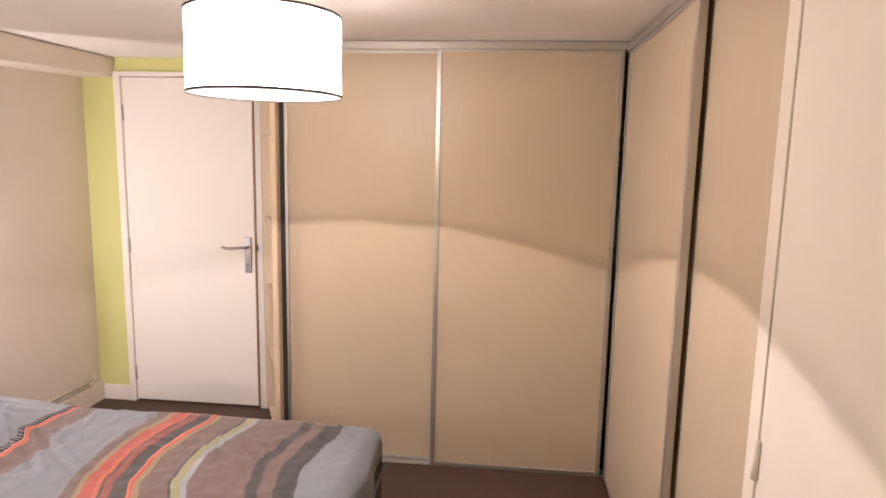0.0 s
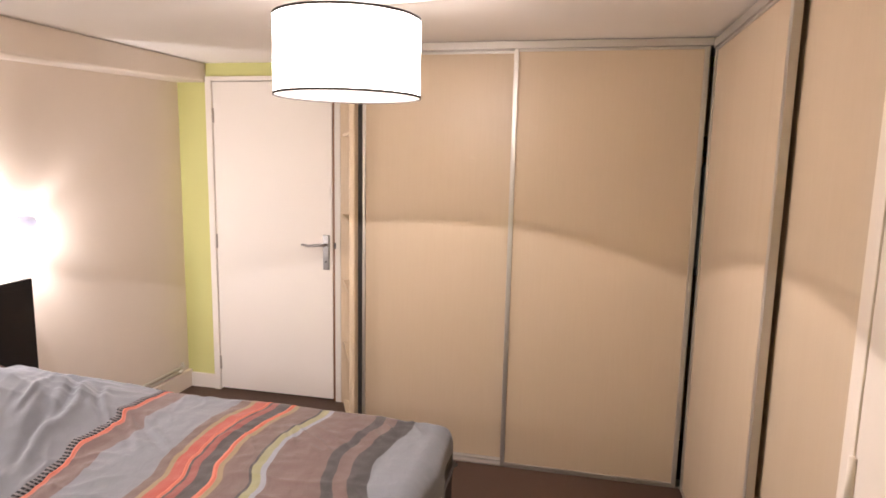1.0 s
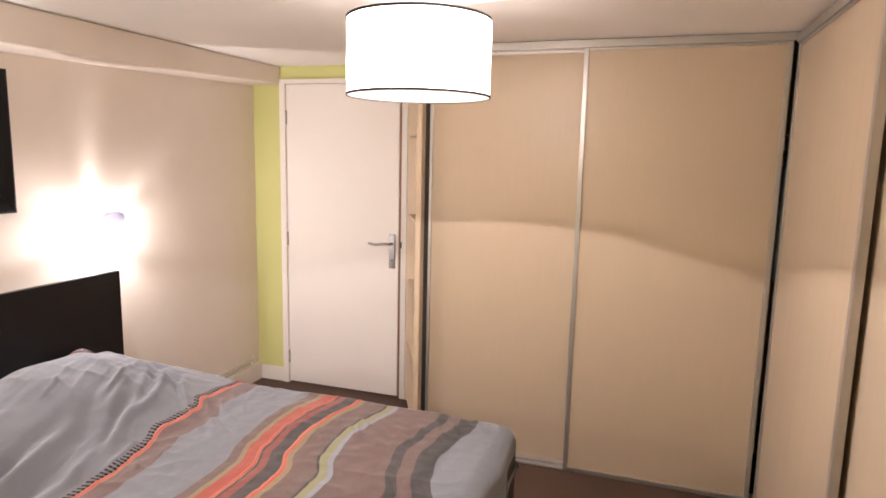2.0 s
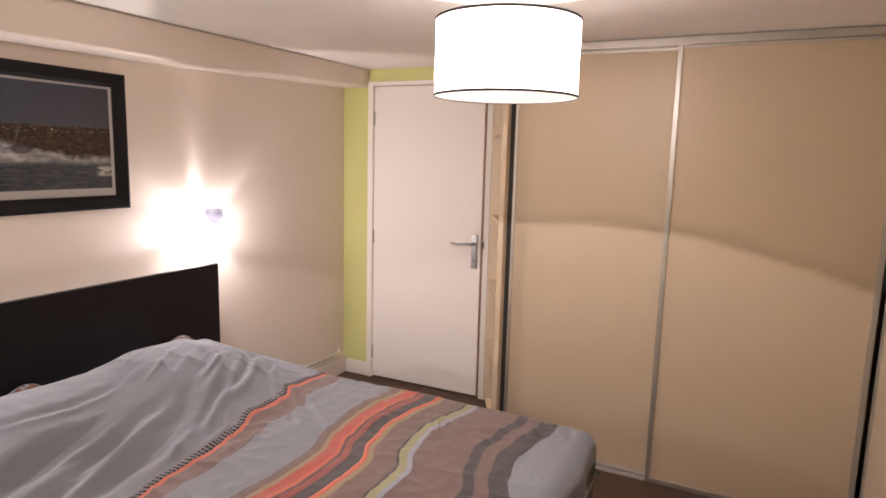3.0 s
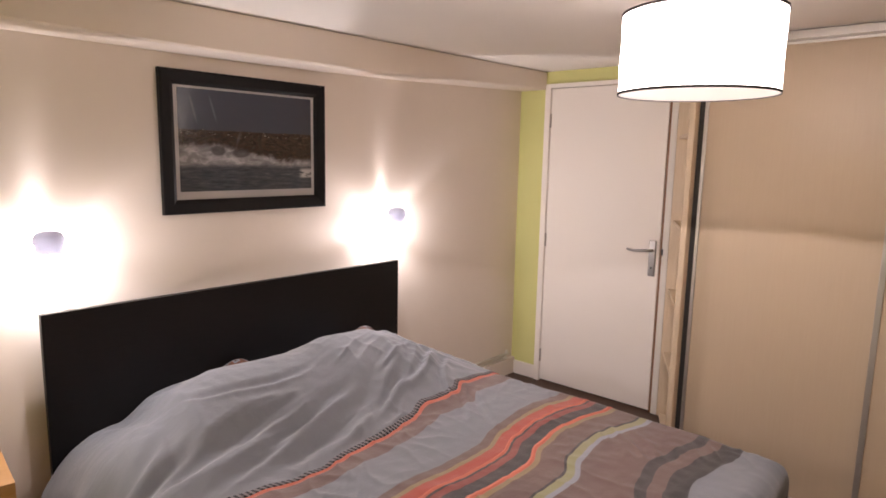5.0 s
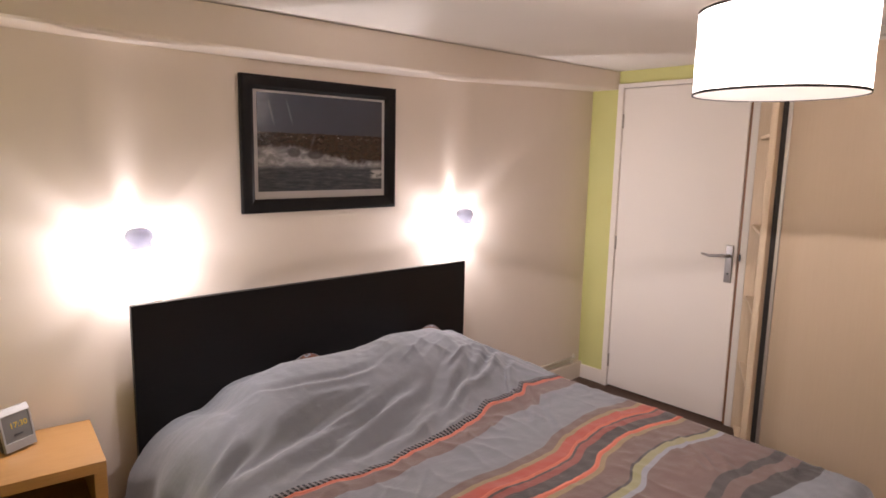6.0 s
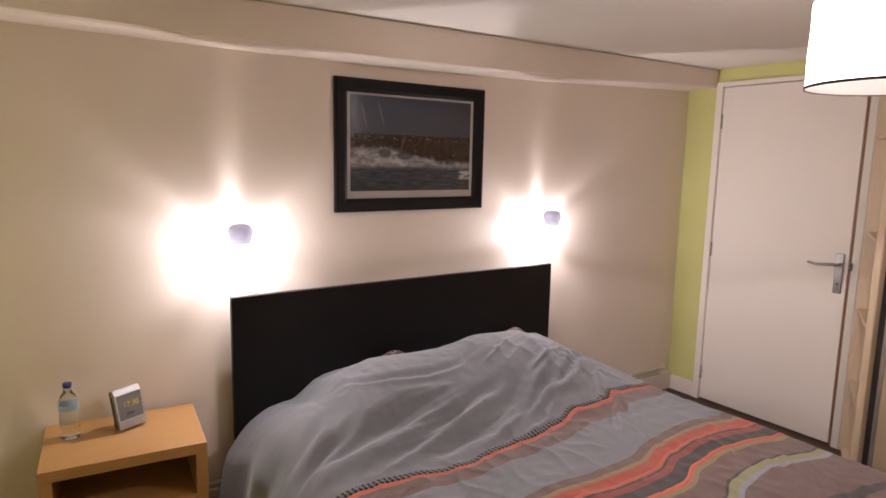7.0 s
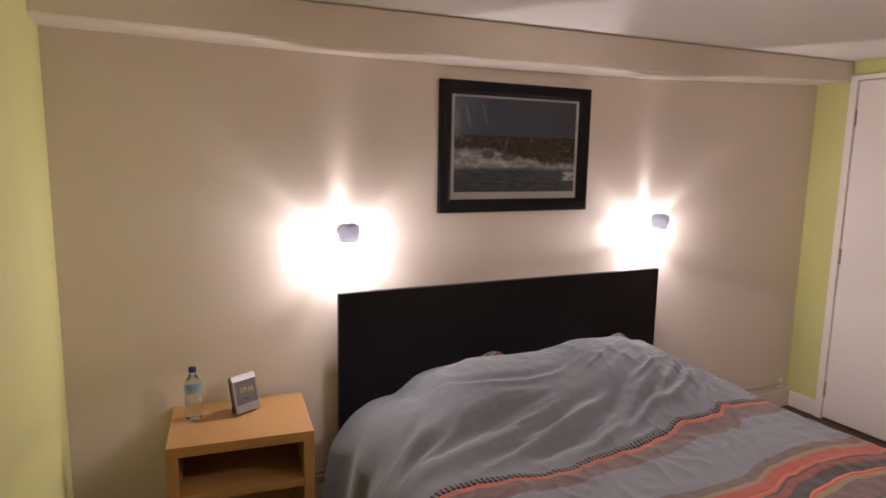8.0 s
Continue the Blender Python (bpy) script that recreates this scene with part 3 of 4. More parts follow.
CREST = [(-3.20, 0.0), (-3.02, 0.01), (-2.90, 0.092), (-2.73, 0.170), (-2.50, 0.204), (-2.18, 0.192), (-1.97, 0.222), (-1.77, 0.215),
         (-1.63, 0.18), (-1.50, 0.10), (-1.32, 0.02), (-1.2, 0.0)]


# how the stripes swing along the bed's width, near the pillows and towards the foot
SWING_HEAD = [(0.0, -0.050), (0.25, -0.040), (0.34, 0.0), (0.52, 0.006), (0.67, 0.05), (0.85, 0.082), (1.0, 0.088), (1.17, 0.115), (1.36, 0.075), (1.56, 0.062), (1.75, 0.10)]
SWING_FOOT = [(0.0, 0.0), (0.2, -0.036), (0.33, -0.058), (0.48, -0.032), (0.64, 0.018), (0.75, 0.022), (1.0, 0.012), (1.3, 0.04), (1.75, 0.09)]


def smooth01(a, b, x):
    k = min(max((x - a) / (b - a), 0), 1)
    return k * k * (3 - 2 * k)


def edge_roll(d, radius, drop):
    """Past an edge: how far out and how far down after d metres of cloth."""
    arc = radius * math.pi / 2
    if d <= 0:
        return 0.0, 0.0
    if d < arc:
        a = d / radius
        return radius * math.sin(a), radius * (1 - math.cos(a))
    return radius + 0.05 * (d - arc), radius + min(d - arc, drop)


def edge_slope(d, radius, tilt, run):
    """Past the open side: rolls over to a slope, then hangs steeper."""
    if d <= 0:
        return 0.0, 0.0
    arc = radius * tilt
    a = min(d, arc) / radius
    out, down = radius * math.sin(a), radius * (1 - math.cos(a))
    k = min(max(d - arc, 0), run)
    out, down = out + k * math.cos(tilt), down + k * math.sin(tilt)
    d = max(d - arc - run, 0)
    bend = math.radians(78) - tilt
    a = tilt + min(d / 0.14, bend)
    out, down = out + 0.14 * (math.sin(a) - math.sin(tilt)), down + 0.14 * (math.cos(tilt) - math.cos(a))
    return out + 0.19 * max(d - 0.14 * bend, 0), down + max(d - 0.14 * bend, 0)


# long valleys of the cover: x, y at the near end, the middle and the far end, half width, depth
VALLEYS = [(0.735, -3.02, 0.700, -2.78, 0.690, -2.42, 0.050, 0.032), (0.800, -2.66, 0.740, -2.42, 0.660, -2.12, 0.028, 0.022),
           (0.860, -2.50, 0.800, -2.26, 0.620, -1.93, 0.030, 0.026), (0.885, -2.40, 0.810, -2.18, 0.620, -1.85, 0.020, 0.018),
           (0.820, -2.15, 0.720, -1.93, 0.600, -1.71, 0.022, 0.022), (0.735, -1.91, 0.690, -1.77, 0.530, -1.49, 0.022, 0.022),
           (0.810, -1.70, 0.760, -1.655, 0.620, -1.47, 0.017, 0.016), (0.440, -2.75, 0.520, -2.52, 0.490, -2.18, 0.018, 0.013),
           (0.680, -3.10, 0.630, -3.02, 0.550, -2.90, 0.030, 0.016), (0.770, -3.04, 0.690, -2.93, 0.630, -2.80, 0.022, 0.015),
           (1.170, -1.82, 1.040, -1.71, 0.910, -1.61, 0.018, 0.009), (1.050, -1.83, 0.980, -1.765, 0.910, -1.70, 0.016, 0.009)]


def valley(x, y, x0, y0, x1, y1, x2, y2, w, h):
    """A furrow that runs across the bed, with a lip on its side towards the foot."""
    t = (y - y0) / (y2 - y0)
    if t < -0.25 or t > 1.25:
        return 0.0
    a, b, c = (y - y1) / (y0 - y1), (y - y2) / (y0 - y2), (y - y0) / (y1 - y0)
    d, e, f = (y - y2) / (y1 - y2), (y - y0) / (y2 - y0), (y - y1) / (y2 - y1)
    mid = x0 * a * b + x1 * c * d + x2 * e * f
    lean = math.hypot(1.0, (x2 - x0) / (y2 - y0))
    d = (x - mid) / lean + 0.012 * noise.noise(Vector((y * 6.0, x0 * 9, 1.0)))
    if abs(d) > 5 * w:
        return 0.0
    taper = smooth01(-0.25, 0.3, t) * (1 - smooth01(0.65, 1.25, t))
    return h * taper * (-0.8 * math.exp(-(d / w) ** 2) + 0.65 * math.exp(-((d - 1.5 * w) / (0.8 * w)) ** 2) + 0.2 * math.exp(-((d + 1.8 * w) / w) ** 2))


def ridge(a, b, c, power=4):
    return (1 - abs(noise.noise(Vector((a, b, c))))) ** power


def fold(x, y):
    """Creases of the cover: long folds fanning out from the pillows, small wrinkles elsewhere."""
    z = sum(valley(x, y, *c) for c in VALLEYS)
    w = -y - 1.4
    p = Vector((x * 2.4, y * 2.4, 3.0))
    across = x - (0.50 * w - 0.135 * w * w) + 0.045 * noise.noise(p)
    head = 1 - smooth01(0.84, 1.06, x - 0.05 * w)
    slope = (0.3 + 0.7 * smooth01(0.34, 0.62, x)) * head * (1 - 0.85 * smooth01(1.15, 1.45, w))
    mask = smooth01(-0.15, 0.35, noise.noise(Vector((x * 3.4, y * 3.0, 12.0))))
    z += slope * mask * 0.016 * (ridge(across * 11.0, w * 1.4, 0.3) - 0.4)
    z += slope * mask * 0.007 * (ridge(across * 24.0, w * 2.6, 7.3, 3) - 0.4)
    # short gathers at the far corner by the headboard
    gather = math.exp(-((x - 0.56) / 0.20) ** 2 - ((y + 1.52) / 0.16) ** 2)
    z += gather * 0.022 * (ridge((y - 0.9 * x) * 11.0, x * 2.0, 3.3, 3) - 0.45)
    # hollow between the near pillow and the middle
    z -= 0.022 * math.exp(-((x - 0.80) / 0.12) ** 2 - ((y + 2.55) / 0.22) ** 2)
    r2 = ridge(x * 6.0 + 6 * noise.noise(p) * 0.12, y * 9.0, 1.9, 5)
    z += 0.007 * r2 * smooth01(-0.2, 0.4, noise.noise(Vector((x * 2.3, y * 2.3, 31.0))))
    z += 0.003 * noise.noise(Vector((x * 22, y * 22, 5.2)))
    # short pulled wrinkles between the stripes and along the braid
    pull = smooth01(0.05, 0.45, noise.noise(Vector((x * 4.1, y * 4.1, 55.0)))) * smooth01(0.70, 0.85, x)
    z += 0.008 * pull * (ridge((x + 0.8 * y) * 15.0, (y - 0.8 * x) * 3.0, 6.6, 4) - 0.4)
    z += 0.010 * noise.noise(Vector((x * 2.6, y * 2.2, 9.0)))
    return z


def build_duvet():
    nu, nv = 330, 360
    x0, xe = 0.085, 2.045            # head end, start of the roll over the foot
    ye_far, ye_near = -1.335, -2.880
    lu = (xe - x0) + 0.30
    far_len, near_len = 0.30, 0.58
    lv = far_len + (ye_far - ye_near) + near_len
    b = bmesh.new()
    uvl = b.loops.layers.uv.new("UVMap")
    grid, coord = [], {}
    for i in range(nu + 1):
        u = lu * i / nu
        row = []
        for j in range(nv + 1):
            s = lv * j / nv - far_len
            x = x0 + min(u, xe - x0)
            y = ye_far - min(max(s, 0), ye_far - ye_near)
            flare = (-0.075 + 0.090 * smooth01(0.45, 0.95, x)) * smooth01(-2.5, -2.88, y)
            ox, dx = edge_roll(u - (xe - x0), 0.075, 0.14)
            of, df = edge_roll(-s, 0.085, 0.13)
            on, dn = edge_slope(s - (ye_far - ye_near), 0.25, math.radians(57), 0.05)
            top = 0.532
            g = 1 - smooth01(0.38, 0.98, x)
            g *= 0.42 + 0.58 * smooth01(0.09, 0.36, x)
            hump = lerp_table(y, CREST) * g
            top += hump
            top -= 0.02 * smooth01(1.7, 2.1, x)
            top -= 0.05 * smooth01(-2.66, -2.88, y) * (1 - smooth01(0.15, 0.55, x))
            z = top + fold(x, ye_far - s) * (1 - 0.5 * min(1, (dx + df + dn) / 0.1))
            down = dx + df + dn - 0.6 * min(dx, max(df, dn))
            z -= down
            wave = math.sin(x * 17 + 2.5 * noise.noise(Vector((x * 2, 0, 4)))) * 0.014 * min(1, (df + dn) / 0.2)
            wave2 = math.sin(y * 15 + 2.5 * noise.noise(Vector((y * 2, 3, 4)))) * 0.012 * min(1, dx / 0.15)
            px = x + ox + wave2
            py = y + of + (wave if df else 0) - on - (wave if dn else 0) - flare
            lo = 0.33 if (df or dx) and not dn else 0.06
            z = max(z, lo + 0.02 * noise.noise(Vector((px * 4, py * 4, 0))))
            v = b.verts.new((px, py, z))
            # cloth lies skewed: the stripes swing along the bed's width
            sy = max(0.0, min(s, 1.75))
            k = smooth01(0.85, 1.25, u)
            skew = (1 - k) * lerp_table(sy, SWING_HEAD) + k * lerp_table(sy, SWING_FOOT)
            skew += 0.008 * noise.noise(Vector((u * 1.2, s * 6.0, 2.0))) + 0.006 * noise.noise(Vector((u * 5.0, s * 5.0, 8.0))) + 0.0022 * noise.noise(Vector((u * 3.0, s * 38.0, 4.0)))
            coord[v] = (u + x0 - skew, s + 1.0)
            row.append(v)
        grid.append(row)
    for i in range(nu):
        for j in range(nv):
            f = b.faces.new((grid[i][j], grid[i][j + 1], grid[i + 1][j + 1], grid[i + 1][j]))
            for loop in f.loops:
                loop[uvl].uv = coord[loop.vert]
    bmesh.ops.recalc_face_normals(b, faces=list(b.faces))
    places = [[v.co.copy() for v in row] for row in grid]
    coords = [[coord[v] for v in row] for row in grid]
    ob = part("duvet", b, DUVET, None, smooth=True)
    if ob.data.polygons[len(ob.data.polygons) // 2].normal.z < 0:
        ob.data.flip_normals()
    sol = ob.modifiers.new("thickness", "SOLIDIFY")
    sol.thickness, sol.offset = 0.022, -1.0
    tagged(ob, "grey and brown striped cotton duvet, rumpled over the bed and pillows", "duvet")

    def ribbon(name, ua, ub, lift, material, label):
        """A trim sewn along the stripes, following the cloth."""
        rb = bmesh.new()
        layer = rb.loops.layers.uv.new("UVMap")
        rings, uvs = [], {}
        for j in range(2, nv - 1):
            pts = []
            for want in (ua, ub):
                for i in range(nu):
                    c0, c1 = coords[i][j], coords[i + 1][j]
                    if c0[0] <= want < c1[0]:
                        k = (want - c0[0]) / (c1[0] - c0[0])
                        side = places[i][j + 1] - places[i][j - 1]
                        up = (places[i + 1][j] - places[i][j]).cross(side).normalized()
                        up = -up if up.z < 0 else up
                        pts.append((places[i][j].lerp(places[i + 1][j], k), up, c0[1]))
                        break
            if len(pts) < 2:
                continue
            (pa, na, va), (pb, nb, vb) = pts
            ring = [rb.verts.new(q) for q in (pa - 0.003 * na, pa + lift * na, pa.lerp(pb, 0.5) + 1.5 * lift * na, pb + lift * nb, pb - 0.003 * nb)]
            for q, uu in zip(ring, (ua, ua, (ua + ub) / 2, ub, ub)):
                uvs[q] = (uu, va)
            rings.append(ring)
        for p, q in zip(rings, rings[1:]):
            for k in range(4):
                f = rb.faces.new((p[k], p[k + 1], q[k + 1], q[k]))
                for loop in f.loops:
                    loop[layer].uv = uvs[loop.vert]
        bmesh.ops.recalc_face_normals(rb, faces=list(rb.faces))
        part(name, rb, material, ob, label, smooth=True)

    ribbon("braid", 0.841, 0.8645, 0.0010, BRAID, "woven braid of slanting black dashes")
    ribbon("piping", 0.8668, 0.8755, 0.0016, PIPING, "thin coral piping")
    ribbon("piping", 1.3170, 1.3255, 0.0018, PIPING, "thin coral piping")
    ribbon("piping", 1.4240, 1.4385, 0.0020, PIPING, "thin coral piping")


def build_pillow(y, x, z, wide, tilt, curl):
    b = bmesh.new()
    bmesh.ops.create_grid(b, x_segments=20, y_segments=28, size=0.5)
    top = list(b.verts)
    ext = bmesh.ops.duplicate(b, geom=list(b.verts) + list(b.edges) + list(b.faces))
    lower = [g for g in ext["geom"] if isinstance(g, bmesh.types.BMVert)]
    for verts, sign in ((top, 1), (lower, -1)):
        for v in verts:
            px, py = v.co.x * 2, v.co.y * 2
            th = 0.075 * max(0, (1 - px ** 4)) ** 0.6 * max(0, (1 - py ** 4)) ** 0.6
            v.co = Vector((px * 0.23 * (1 - 0.06 * py * py), py * wide / 2 * (1 - 0.05 * px * px), sign * th + 0.006 * noise.noise(Vector((px * 3, py * 3, z * 9)))))
            # one corner pushed up against the headboard
            v.co.z += 0.100 * math.exp(-((v.co.y - curl) / 0.12) ** 2) * smooth01(-0.10, -0.20, v.co.x)
    bmesh.ops.remove_doubles(b, verts=list(b.verts), dist=0.014)
    bmesh.ops.recalc_face_normals(b, faces=list(b.faces))
    ob = part("pillow", b, PILLOW, None, smooth=True, at=pose(x, y, z, 0, tilt, 0))
    tagged(ob, "brown and grey patterned pillow peeking out from under the duvet", "pillow", group="pillows on the bed")


build_bed()
build_pillow(-2.42, 0.315, 0.530, 0.50, 0, 0.12)
build_pillow(-1.72, 0.320, 0.540, 0.56, 0, 0.16)
build_duvet()


# ---- bedside ----
def build_nightstand():
    h, w, d = 0.575, 0.498, 0.385
    n = thing("nightstand", "birch veneer bedside table with an open shelf", "bedside table", pose(0.212, -3.452, 0, 0, 0, -5.6))
    part("tabletop", box(-d / 2, d / 2, -w / 2, w / 2, h - 0.038, h, 0.002), BIRCH, n)
    for s in (-1, 1):
        y0, y1 = (-w / 2, -w / 2 + 0.038) if s < 0 else (w / 2 - 0.038, w / 2)
        part("side_panel", box(-d / 2, d / 2, y0, y1, 0.0, h - 0.038, 0.002), BIRCH, n)
    part("shelf", box(-d / 2 + 0.012, d / 2 - 0.004, -w / 2 + 0.038, w / 2 - 0.038, 0.364, 0.392, 0.0015), BIRCH, n)
    part("back_panel", box(-d / 2 + 0.003, -d / 2 + 0.011, -w / 2 + 0.038, w / 2 - 0.038, 0.06, h - 0.038), BIRCH, n)


def build_bottle():
    bt = thing("water_bottle", "small clear plastic water bottle with a blue cap", "bottle", pose(0.140, -3.612, 0.575))
    prof = [(0.0, 0.004), (0.014, 0.001), (0.026, 0.0), (0.030, 0.006), (0.031, 0.02)]
    for k in range(6):
        z = 0.026 + k * 0.012
        prof += [(0.0314, z), (0.0286, z + 0.006)]
    prof += [(0.0312, 0.100), (0.0312, 0.126), (0.030, 0.134), (0.024, 0.150), (0.016, 0.163), (0.0125, 0.170), (0.0125, 0.184)]
    outer = lathe(prof, 28)
    part("bottle_body", outer, BOTTLE_PLASTIC, bt, "clear ribbed plastic", True)
    part("label_band", lathe([(0.0316, 0.104), (0.0316, 0.122)], 28), frosted("pale_blue_label", (0.30, 0.44, 0.54, 1), (0.55, 0.72, 0.82, 1), 0.5), bt, "pale blue paper band", True)
    part("cap", lathe([(0.0, 0.198), (0.013, 0.198), (0.0145, 0.195), (0.0145, 0.181), (0.0128, 0.181)], 24), CAP_BLUE, bt, "dark blue screw cap", True)


def text_bm(text, size, extrude):
    cu = bpy.data.curves.new("digits_curve", "FONT")
    cu.body, cu.size, cu.extrude = text, size, extrude
    cu.align_x, cu.align_y = "CENTER", "CENTER"
    ob = bpy.data.objects.new("digits_curve", cu)
    scene.collection.objects.link(ob)
    bpy.context.view_layer.update()
    me = bpy.data.meshes.new_from_object(ob.evaluated_get(bpy.context.evaluated_depsgraph_get()))
    b = bmesh.new()
    b.from_mesh(me)
    bpy.data.objects.remove(ob)
    bpy.data.curves.remove(cu)
    bpy.data.meshes.remove(me)
    return b


def build_clock():
    # local x along the face, y into the body, z up; leans back
    turn = math.degrees(math.atan2(0.102, -0.050))
    c = thing("alarm_clock", "silver plastic digital alarm clock with a grey display, leaning back", "clock",
              pose(0.176, -3.418, 0.577) @ pose(0, 0, 0, 0, 0, turn) @ pose(0, 0, 0, -13))
    part("body", box(-0.050, 0.050, 0.004, 0.030, 0.008, 0.146, 0.006, 3), PLASTIC_DARK, c, "dark rear housing", True)
    b = box(-0.052, 0.052, -0.005, 0.008, 0.006, 0.036, 0.002)
    top = box(-0.052, 0.052, -0.005, 0.016, 0.126, 0.150, 0.002)
    for v in top.verts:
        if v.co.z > 0.14 and v.co.y < 0.004:
            v.co.y += 0.009
    join(b, top)
    box(-0.052, -0.045, -0.004, 0.008, 0.036, 0.126, 0.001, bm=b)
    box(0.045, 0.052, -0.004, 0.008, 0.036, 0.126, 0.001, bm=b)
    part("bezel", b, CLOCK_SILVER, c, "silver front bezel")
    disp = part("display", box(-0.045, 0.045, -0.002, 0.004, 0.036, 0.126), LCD, c, "grey display")
    part("digits", text_bm("17:30", 0.027, 0.0004), LCD_DIGITS, disp, "amber digits", at=pose(0.006, -0.0028, 0.088, 90))
    part("digits", box(-0.014, 0.014, -0.0034, -0.0026, 0.054, 0.059), PLASTIC_DARK, disp, "small dark readout")
    part("stand", box(-0.04, 0.04, 0.030, 0.050, 0.014, 0.03, 0.003), PLASTIC_DARK, c)


build_nightstand()
build_bottle()
build_clock()


# ---- things on the walls and ceiling ----
def build_picture():
    y0, y1, z0, z1 = -2.549, -1.730, 1.317, 1.909
    p = thing("framed_picture", "black-framed seascape photograph with a thin pale mount", "picture")
    w = 0.060

    def rail(ax, a0, a1, c_out, c_in):
        """A mitred moulding with a sloped face."""
        b = bmesh.new()
        prof = [(0.0, 0.004), (0.0, 0.026), (0.15, 0.030), (0.75, 0.024), (1.0, 0.015), (1.0, 0.004)]
        ends = []
        for e, sgn in ((a0, 1), (a1, -1)):
            ring = []
            for k, x in prof:
                a = e + sgn * k * w
                c = c_out + (c_in - c_out) * k
                ring.append(b.verts.new((x, a, c) if ax == "y" else (x, c, a)))
            ends.append(ring)
        for i in range(len(prof)):
            j = (i + 1) % len(prof)
            b.faces.new((ends[0][i], ends[0][j], ends[1][j], ends[1][i]))
        b.faces.new(ends[0])
        b.faces.new(ends[1][::-1])
        bmesh.ops.recalc_face_normals(b, faces=list(b.faces))
        return b

    part("frame_rail", rail("y", y0, y1, z1, z1 - w), FRAME_BLACK, p)
    part("frame_rail", rail("y", y0, y1, z0, z0 + w), FRAME_BLACK, p)
    part("frame_rail", rail("z", z0, z1, y0, y0 + w), FRAME_BLACK, p)
    part("frame_rail", rail("z", z0, z1, y1, y1 - w), FRAME_BLACK, p)
    part("mount", box(0.005, 0.010, y0 + 0.05, y1 - 0.05, z0 + 0.05, z1 - 0.05), MAT_CARD, p, "pale grey mount card")
    b = bmesh.new()
    uvl = b.loops.layers.uv.new("UVMap")
    py0, py1, pz0, pz1 = y0 + 0.077, y1 - 0.077, z0 + 0.093, z1 - 0.070
    vs = [b.verts.new((0.0125, y, z)) for y, z in ((py0, pz0), (py1, pz0), (py1, pz1), (py0, pz1))]
    f = b.faces.new(vs)
    for loop, uv in zip(f.loops, ((0, 0), (1, 0), (1, 1), (0, 1))):
        loop[uvl].uv = uv
    part("photograph", b, PHOTO, p, "dark blue sea with white surf before a low shore")


def build_sconce(y):
    z = 1.248
    s = thing("wall_lamp", "small switched-on wall lamp with a frosted grey dome above the bed", "wall lamp", pose(0.0, y, z), group="wall lamps above the headboard")
    part("wall_plate", lathe([(0.0, 0.004), (0.014, 0.004), (0.017, 0.002), (0.018, 0.0), (0.0, 0.0)], 28), CORD, s, at=pose(0.0, 0, 0.0, 0, 90), smooth=True)
    for side in (-1, 1):
        part("arm", tube([(0.003, side * 0.012, 0.004), (0.050, side * 0.026, 0.010), (0.098, side * 0.036, 0.008)], 0.0007, 8), CORD, s, smooth=True)
    cap = lathe([(0.0, 0.031), (0.022, 0.030), (0.038, 0.025), (0.046, 0.014), (0.0465, -0.002), (0.041, -0.006), (0.040, -0.020), (0.037, -0.032), (0.034, -0.032),
                 (0.036, -0.019), (0.037, -0.004), (0.041, 0.002), (0.040, 0.013), (0.030, 0.022), (0.0, 0.025)], 36)
    for v in cap.verts:
        v.co *= 1.04
        v.co.z *= 1.30 if v.co.z > 0 else 1.12
    part("cap", cap, FROST_CAP, s, "rounded frosted grey glass cap with a collar", True, pose(0.131, 0, 0.008))
    part("lampholder", tube([(0.131, 0, 0.020), (0.124, 0, -0.012), (0.100, 0, -0.046), (0.084, 0, -0.0566)], [0.006, 0.005, 0.003, 0.0022], 14), CORD, s, smooth=True)
    part("bulb", lathe([(0.0, -0.0566), (0.0024, -0.0573), (0.0038, -0.0594), (0.0038, -0.0648), (0.0024, -0.0669), (0.0, -0.0676)], 12), BULB_WHITE, s, "glowing bulb", True, pose(0.082, 0, 0))
    rng = random.Random(int(abs(y) * 1000))
    # glass ribs round the bulb, their length square to the wall
    for k in range(34):
        a = math.radians(56 + 248 * (k + rng.uniform(-0.35, 0.35)) / 33)
        sa, ca = math.sin(a), math.cos(a)
        rr = 0.030 + rng.uniform(-0.001, 0.001)
        part("glass_rib", tube([(0.020, rr * sa, -0.062 + rr * ca), (0.052, 1.06 * rr * sa, -0.062 + 1.06 * rr * ca), (0.082, rr * sa, -0.062 + rr * ca)],
                               0.0004 + rng.uniform(0, 1) ** 2 * 0.0011 * (0.3 + 0.7 * abs(sa)), 6), RIB_GLASS, s, smooth=True)
    # two curved shields under the cap, added unseen to darken wedges of wall above
    for side in (-1, 1):
        b = bmesh.new()
        arc = [math.radians(side * (7 + 39 * k / 6)) for k in range(7)]
        rings = []
        for rr in (0.029, 0.0305):
            for x in (0.034, 0.082):
                rings.append([b.verts.new((x, rr * math.sin(a), -0.062 + rr * math.cos(a))) for a in arc])
        for m, n in ((0, 1), (1, 3), (3, 2), (2, 0)):
            for k in range(6):
                b.faces.new((rings[m][k], rings[m][k + 1], rings[n][k + 1], rings[n][k]))
        for k in (0, 6):
            b.faces.new((rings[0][k], rings[1][k], rings[3][k], rings[2][k]))
        bmesh.ops.recalc_face_normals(b, faces=list(b.faces))
        part("holder_clip", b, SHIELD_GLASS, s, smooth=False)


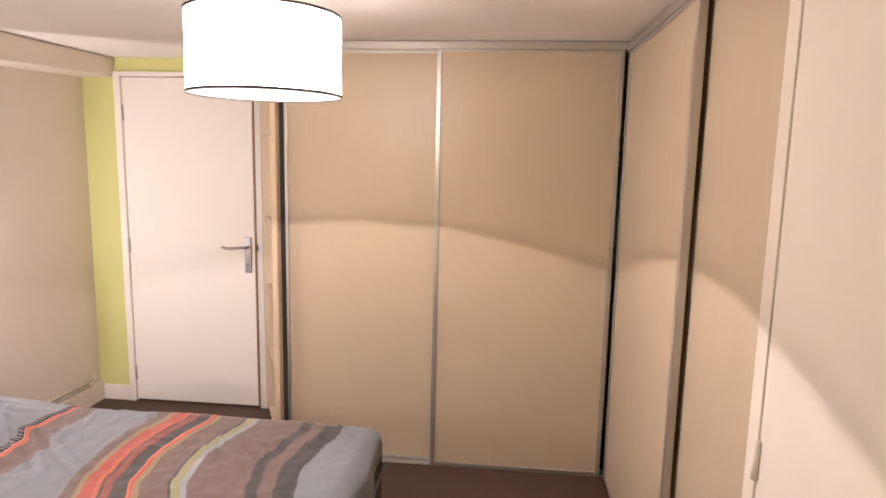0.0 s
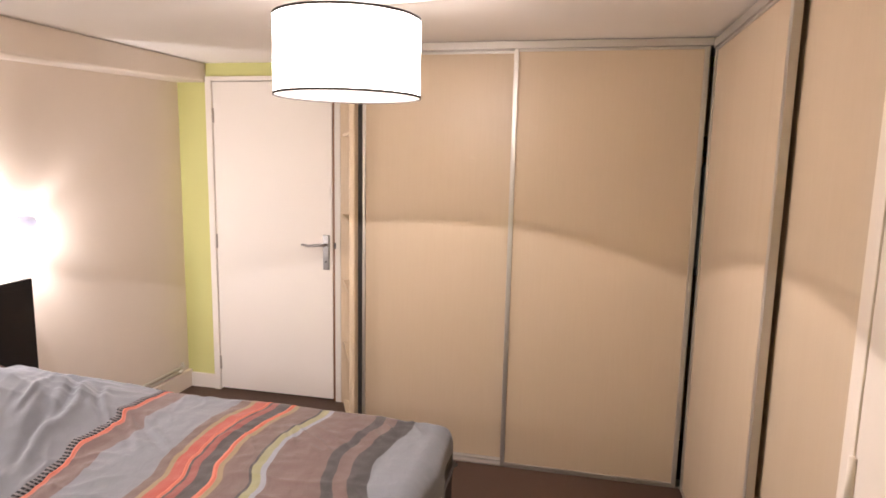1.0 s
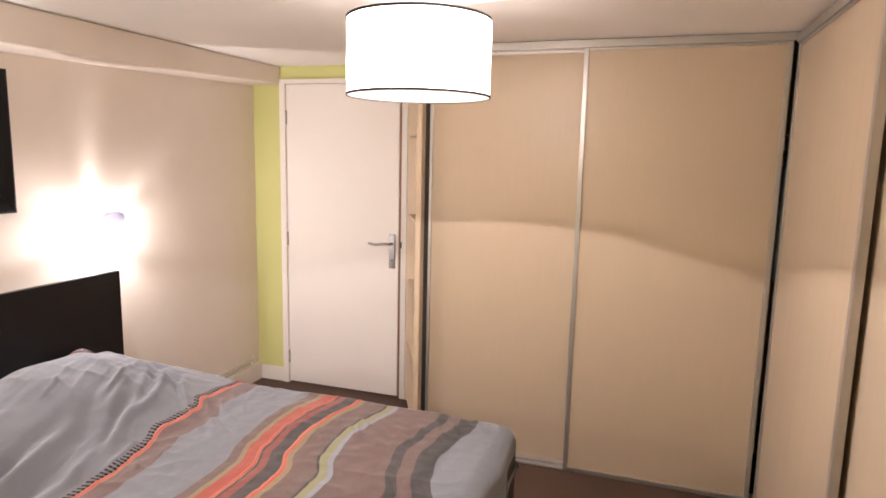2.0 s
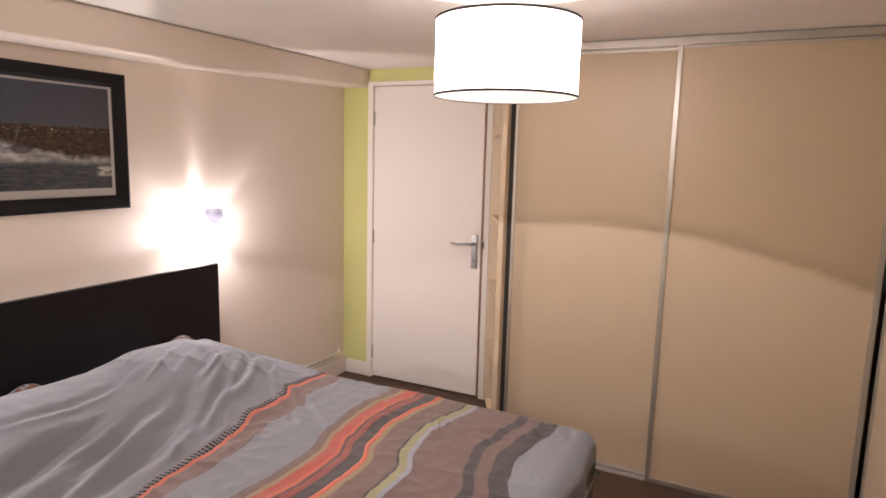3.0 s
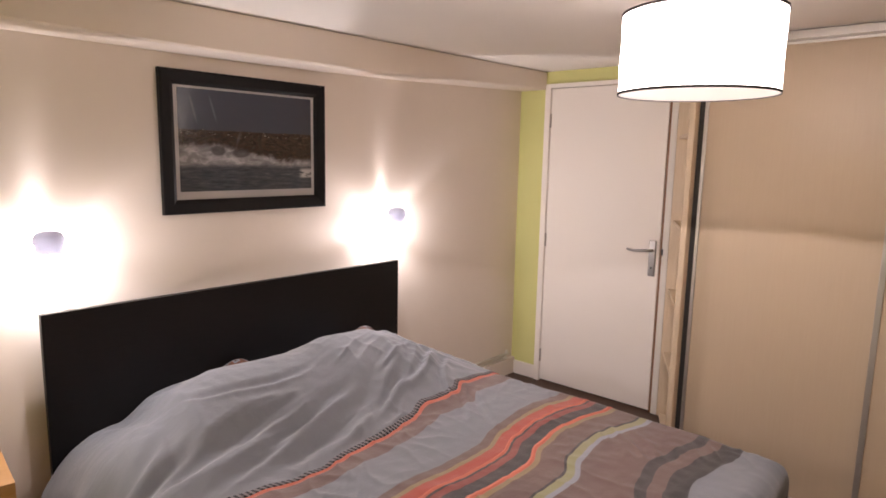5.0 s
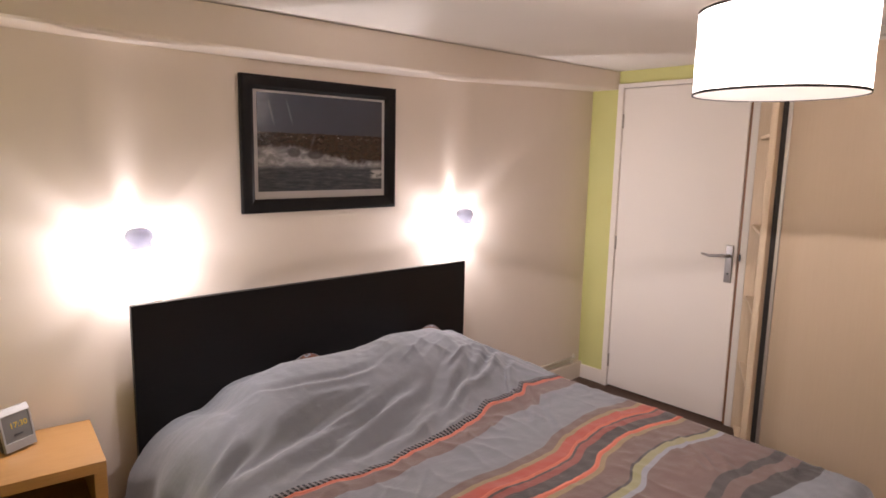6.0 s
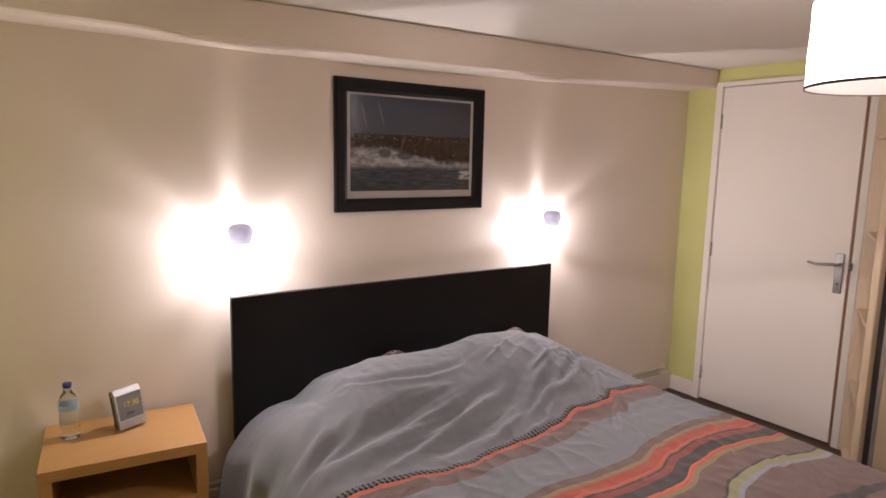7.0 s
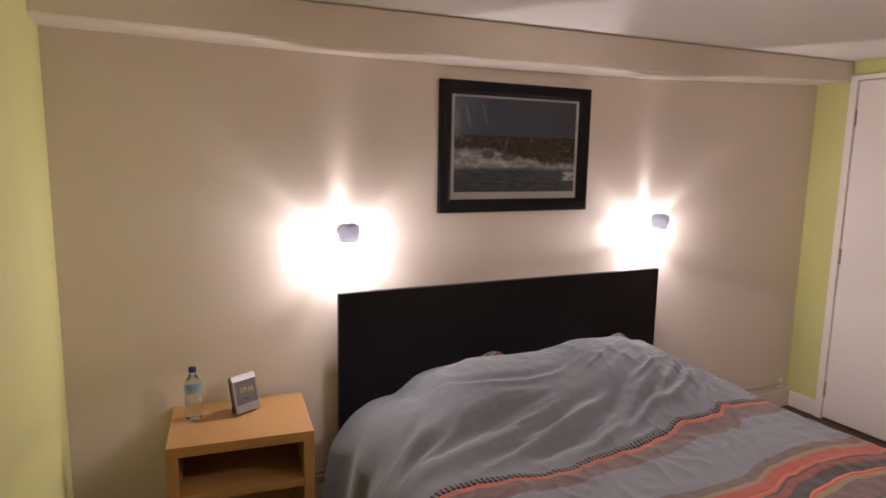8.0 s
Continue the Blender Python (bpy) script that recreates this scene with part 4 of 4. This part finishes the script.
def build_pendant():
    cx, cy = 1.889, -1.865
    zb, zt, r = 1.769, 1.986, 0.214
    p = thing("pendant_lamp", "white drum pendant lamp with dark edging, switched on", "ceiling lamp", pose(cx, cy, 0))
    zm = ceil_at(cy)
    b = bmesh.new()
    seg = 72
    rows = []
    for k, z in enumerate(np.linspace(zb, zt, 9)):
        row = []
        for i in range(seg):
            a = 2 * math.pi * i / seg
            rr = r + 0.0012 * math.sin(5 * a + k) * math.sin(math.pi * k / 8)
            row.append(b.verts.new((rr * math.cos(a), rr * math.sin(a), float(z))))
        rows.append(row)
    for a, c in zip(rows, rows[1:]):
        for i in range(seg):
            j = (i + 1) % seg
            b.faces.new((a[i], a[j], c[j], c[i]))
    shade = part("shade", b, SHADE, p, "white cloth drum shade", True)
    for z in (zb, zt):
        part("edging", lathe([(r + 0.0006, z - 0.003), (r + 0.0028, z - 0.003), (r + 0.0028, z + 0.004), (r + 0.0006, z + 0.004)], 72, True), RIM_DARK, shade, "dark brown edging tape", True)
    a = math.radians(-8)
    part("seam", tube([((r + 0.0008) * math.cos(a), (r + 0.0008) * math.sin(a), z) for z in (zb + 0.004, zt - 0.004)], 0.0009, 6), SEAM_GREY, shade, "grey vertical seam", True)
    ring_z = zt - 0.048
    part("spider_ring", lathe([(0.0168, ring_z - 0.022), (0.0185, ring_z - 0.022), (0.0185, ring_z - 0.018), (0.0168, ring_z - 0.018)], 24, True), CORD, p, smooth=True)
    for k in range(3):
        a = math.radians(38 + 120 * k)
        bends = ((0.0180, ring_z - 0.020), (0.034, 1.892), (0.052, 1.8705), (0.060, 1.8700), (0.075, 1.8790), (r, zt - 0.006))
        part("spoke", tube([(q * math.cos(a), q * math.sin(a), z) for q, z in bends], 0.0016, 8), CORD, p, smooth=True)
    part("lampholder", lathe([(0.0, ring_z + 0.03), (0.010, ring_z + 0.028), (0.0175, ring_z + 0.004), (0.0175, ring_z - 0.020), (0.009, ring_z - 0.040), (0.004, 1.8700), (0.0, 1.8665)], 24), CORD, p, smooth=True)
    part("bulb", lathe([(0.0, 0.0038), (0.0026, 0.0034), (0.0046, 0.0016), (0.0050, -0.0004), (0.0038, -0.0028), (0.0, -0.0040)], 20), BULB_WARM, p, "glowing bulb", True, pose(0.005, 0.002, 1.8624))
    part("cord", tube([(0, 0, ring_z + 0.028), (0.002, 0.001, 2.06), (0, 0, zm + 0.002)], 0.0032, 10), CORD, p, smooth=True)


def build_pipes():
    p = thing("heating_pipe", "cream painted heating pipes running above the baseboard", "pipe")
    for z, x, end in ((0.160, 0.017, -0.070), (0.136, 0.020, -0.100)):
        part("pipe", tube([(x, NEAR_Y + 0.02, z + 0.040), (x, -3.1, z + 0.033), (x, -1.5, z + 0.014), (x, end - 0.03, z)], 0.0085, 12), PIPE_WHITE, p, smooth=True)
        part("end_cap", tube([(x, end - 0.036, z), (x, end - 0.004, z), (x, end, z)], [0.0115, 0.0115, 0.008], 12), PIPE_WHITE, p, smooth=True)
    part("valve", lathe([(0.0, 0.016), (0.007, 0.015), (0.0085, 0.010), (0.0085, -0.006), (0.0, -0.006)], 14), PIPE_WHITE, p, smooth=True, at=pose(0.017, -0.088, 0.172))
    for y, z in ((-0.9, 0.118), (-3.30, 0.118)):
        part("clip", box(0.003, 0.030, y - 0.006, y + 0.006, z, z + 0.05 + 0.01 * abs(y), 0.002), PIPE_WHITE, p)


build_picture()
build_sconce(-3.002)
build_sconce(-1.330)
build_pendant()
build_pipes()
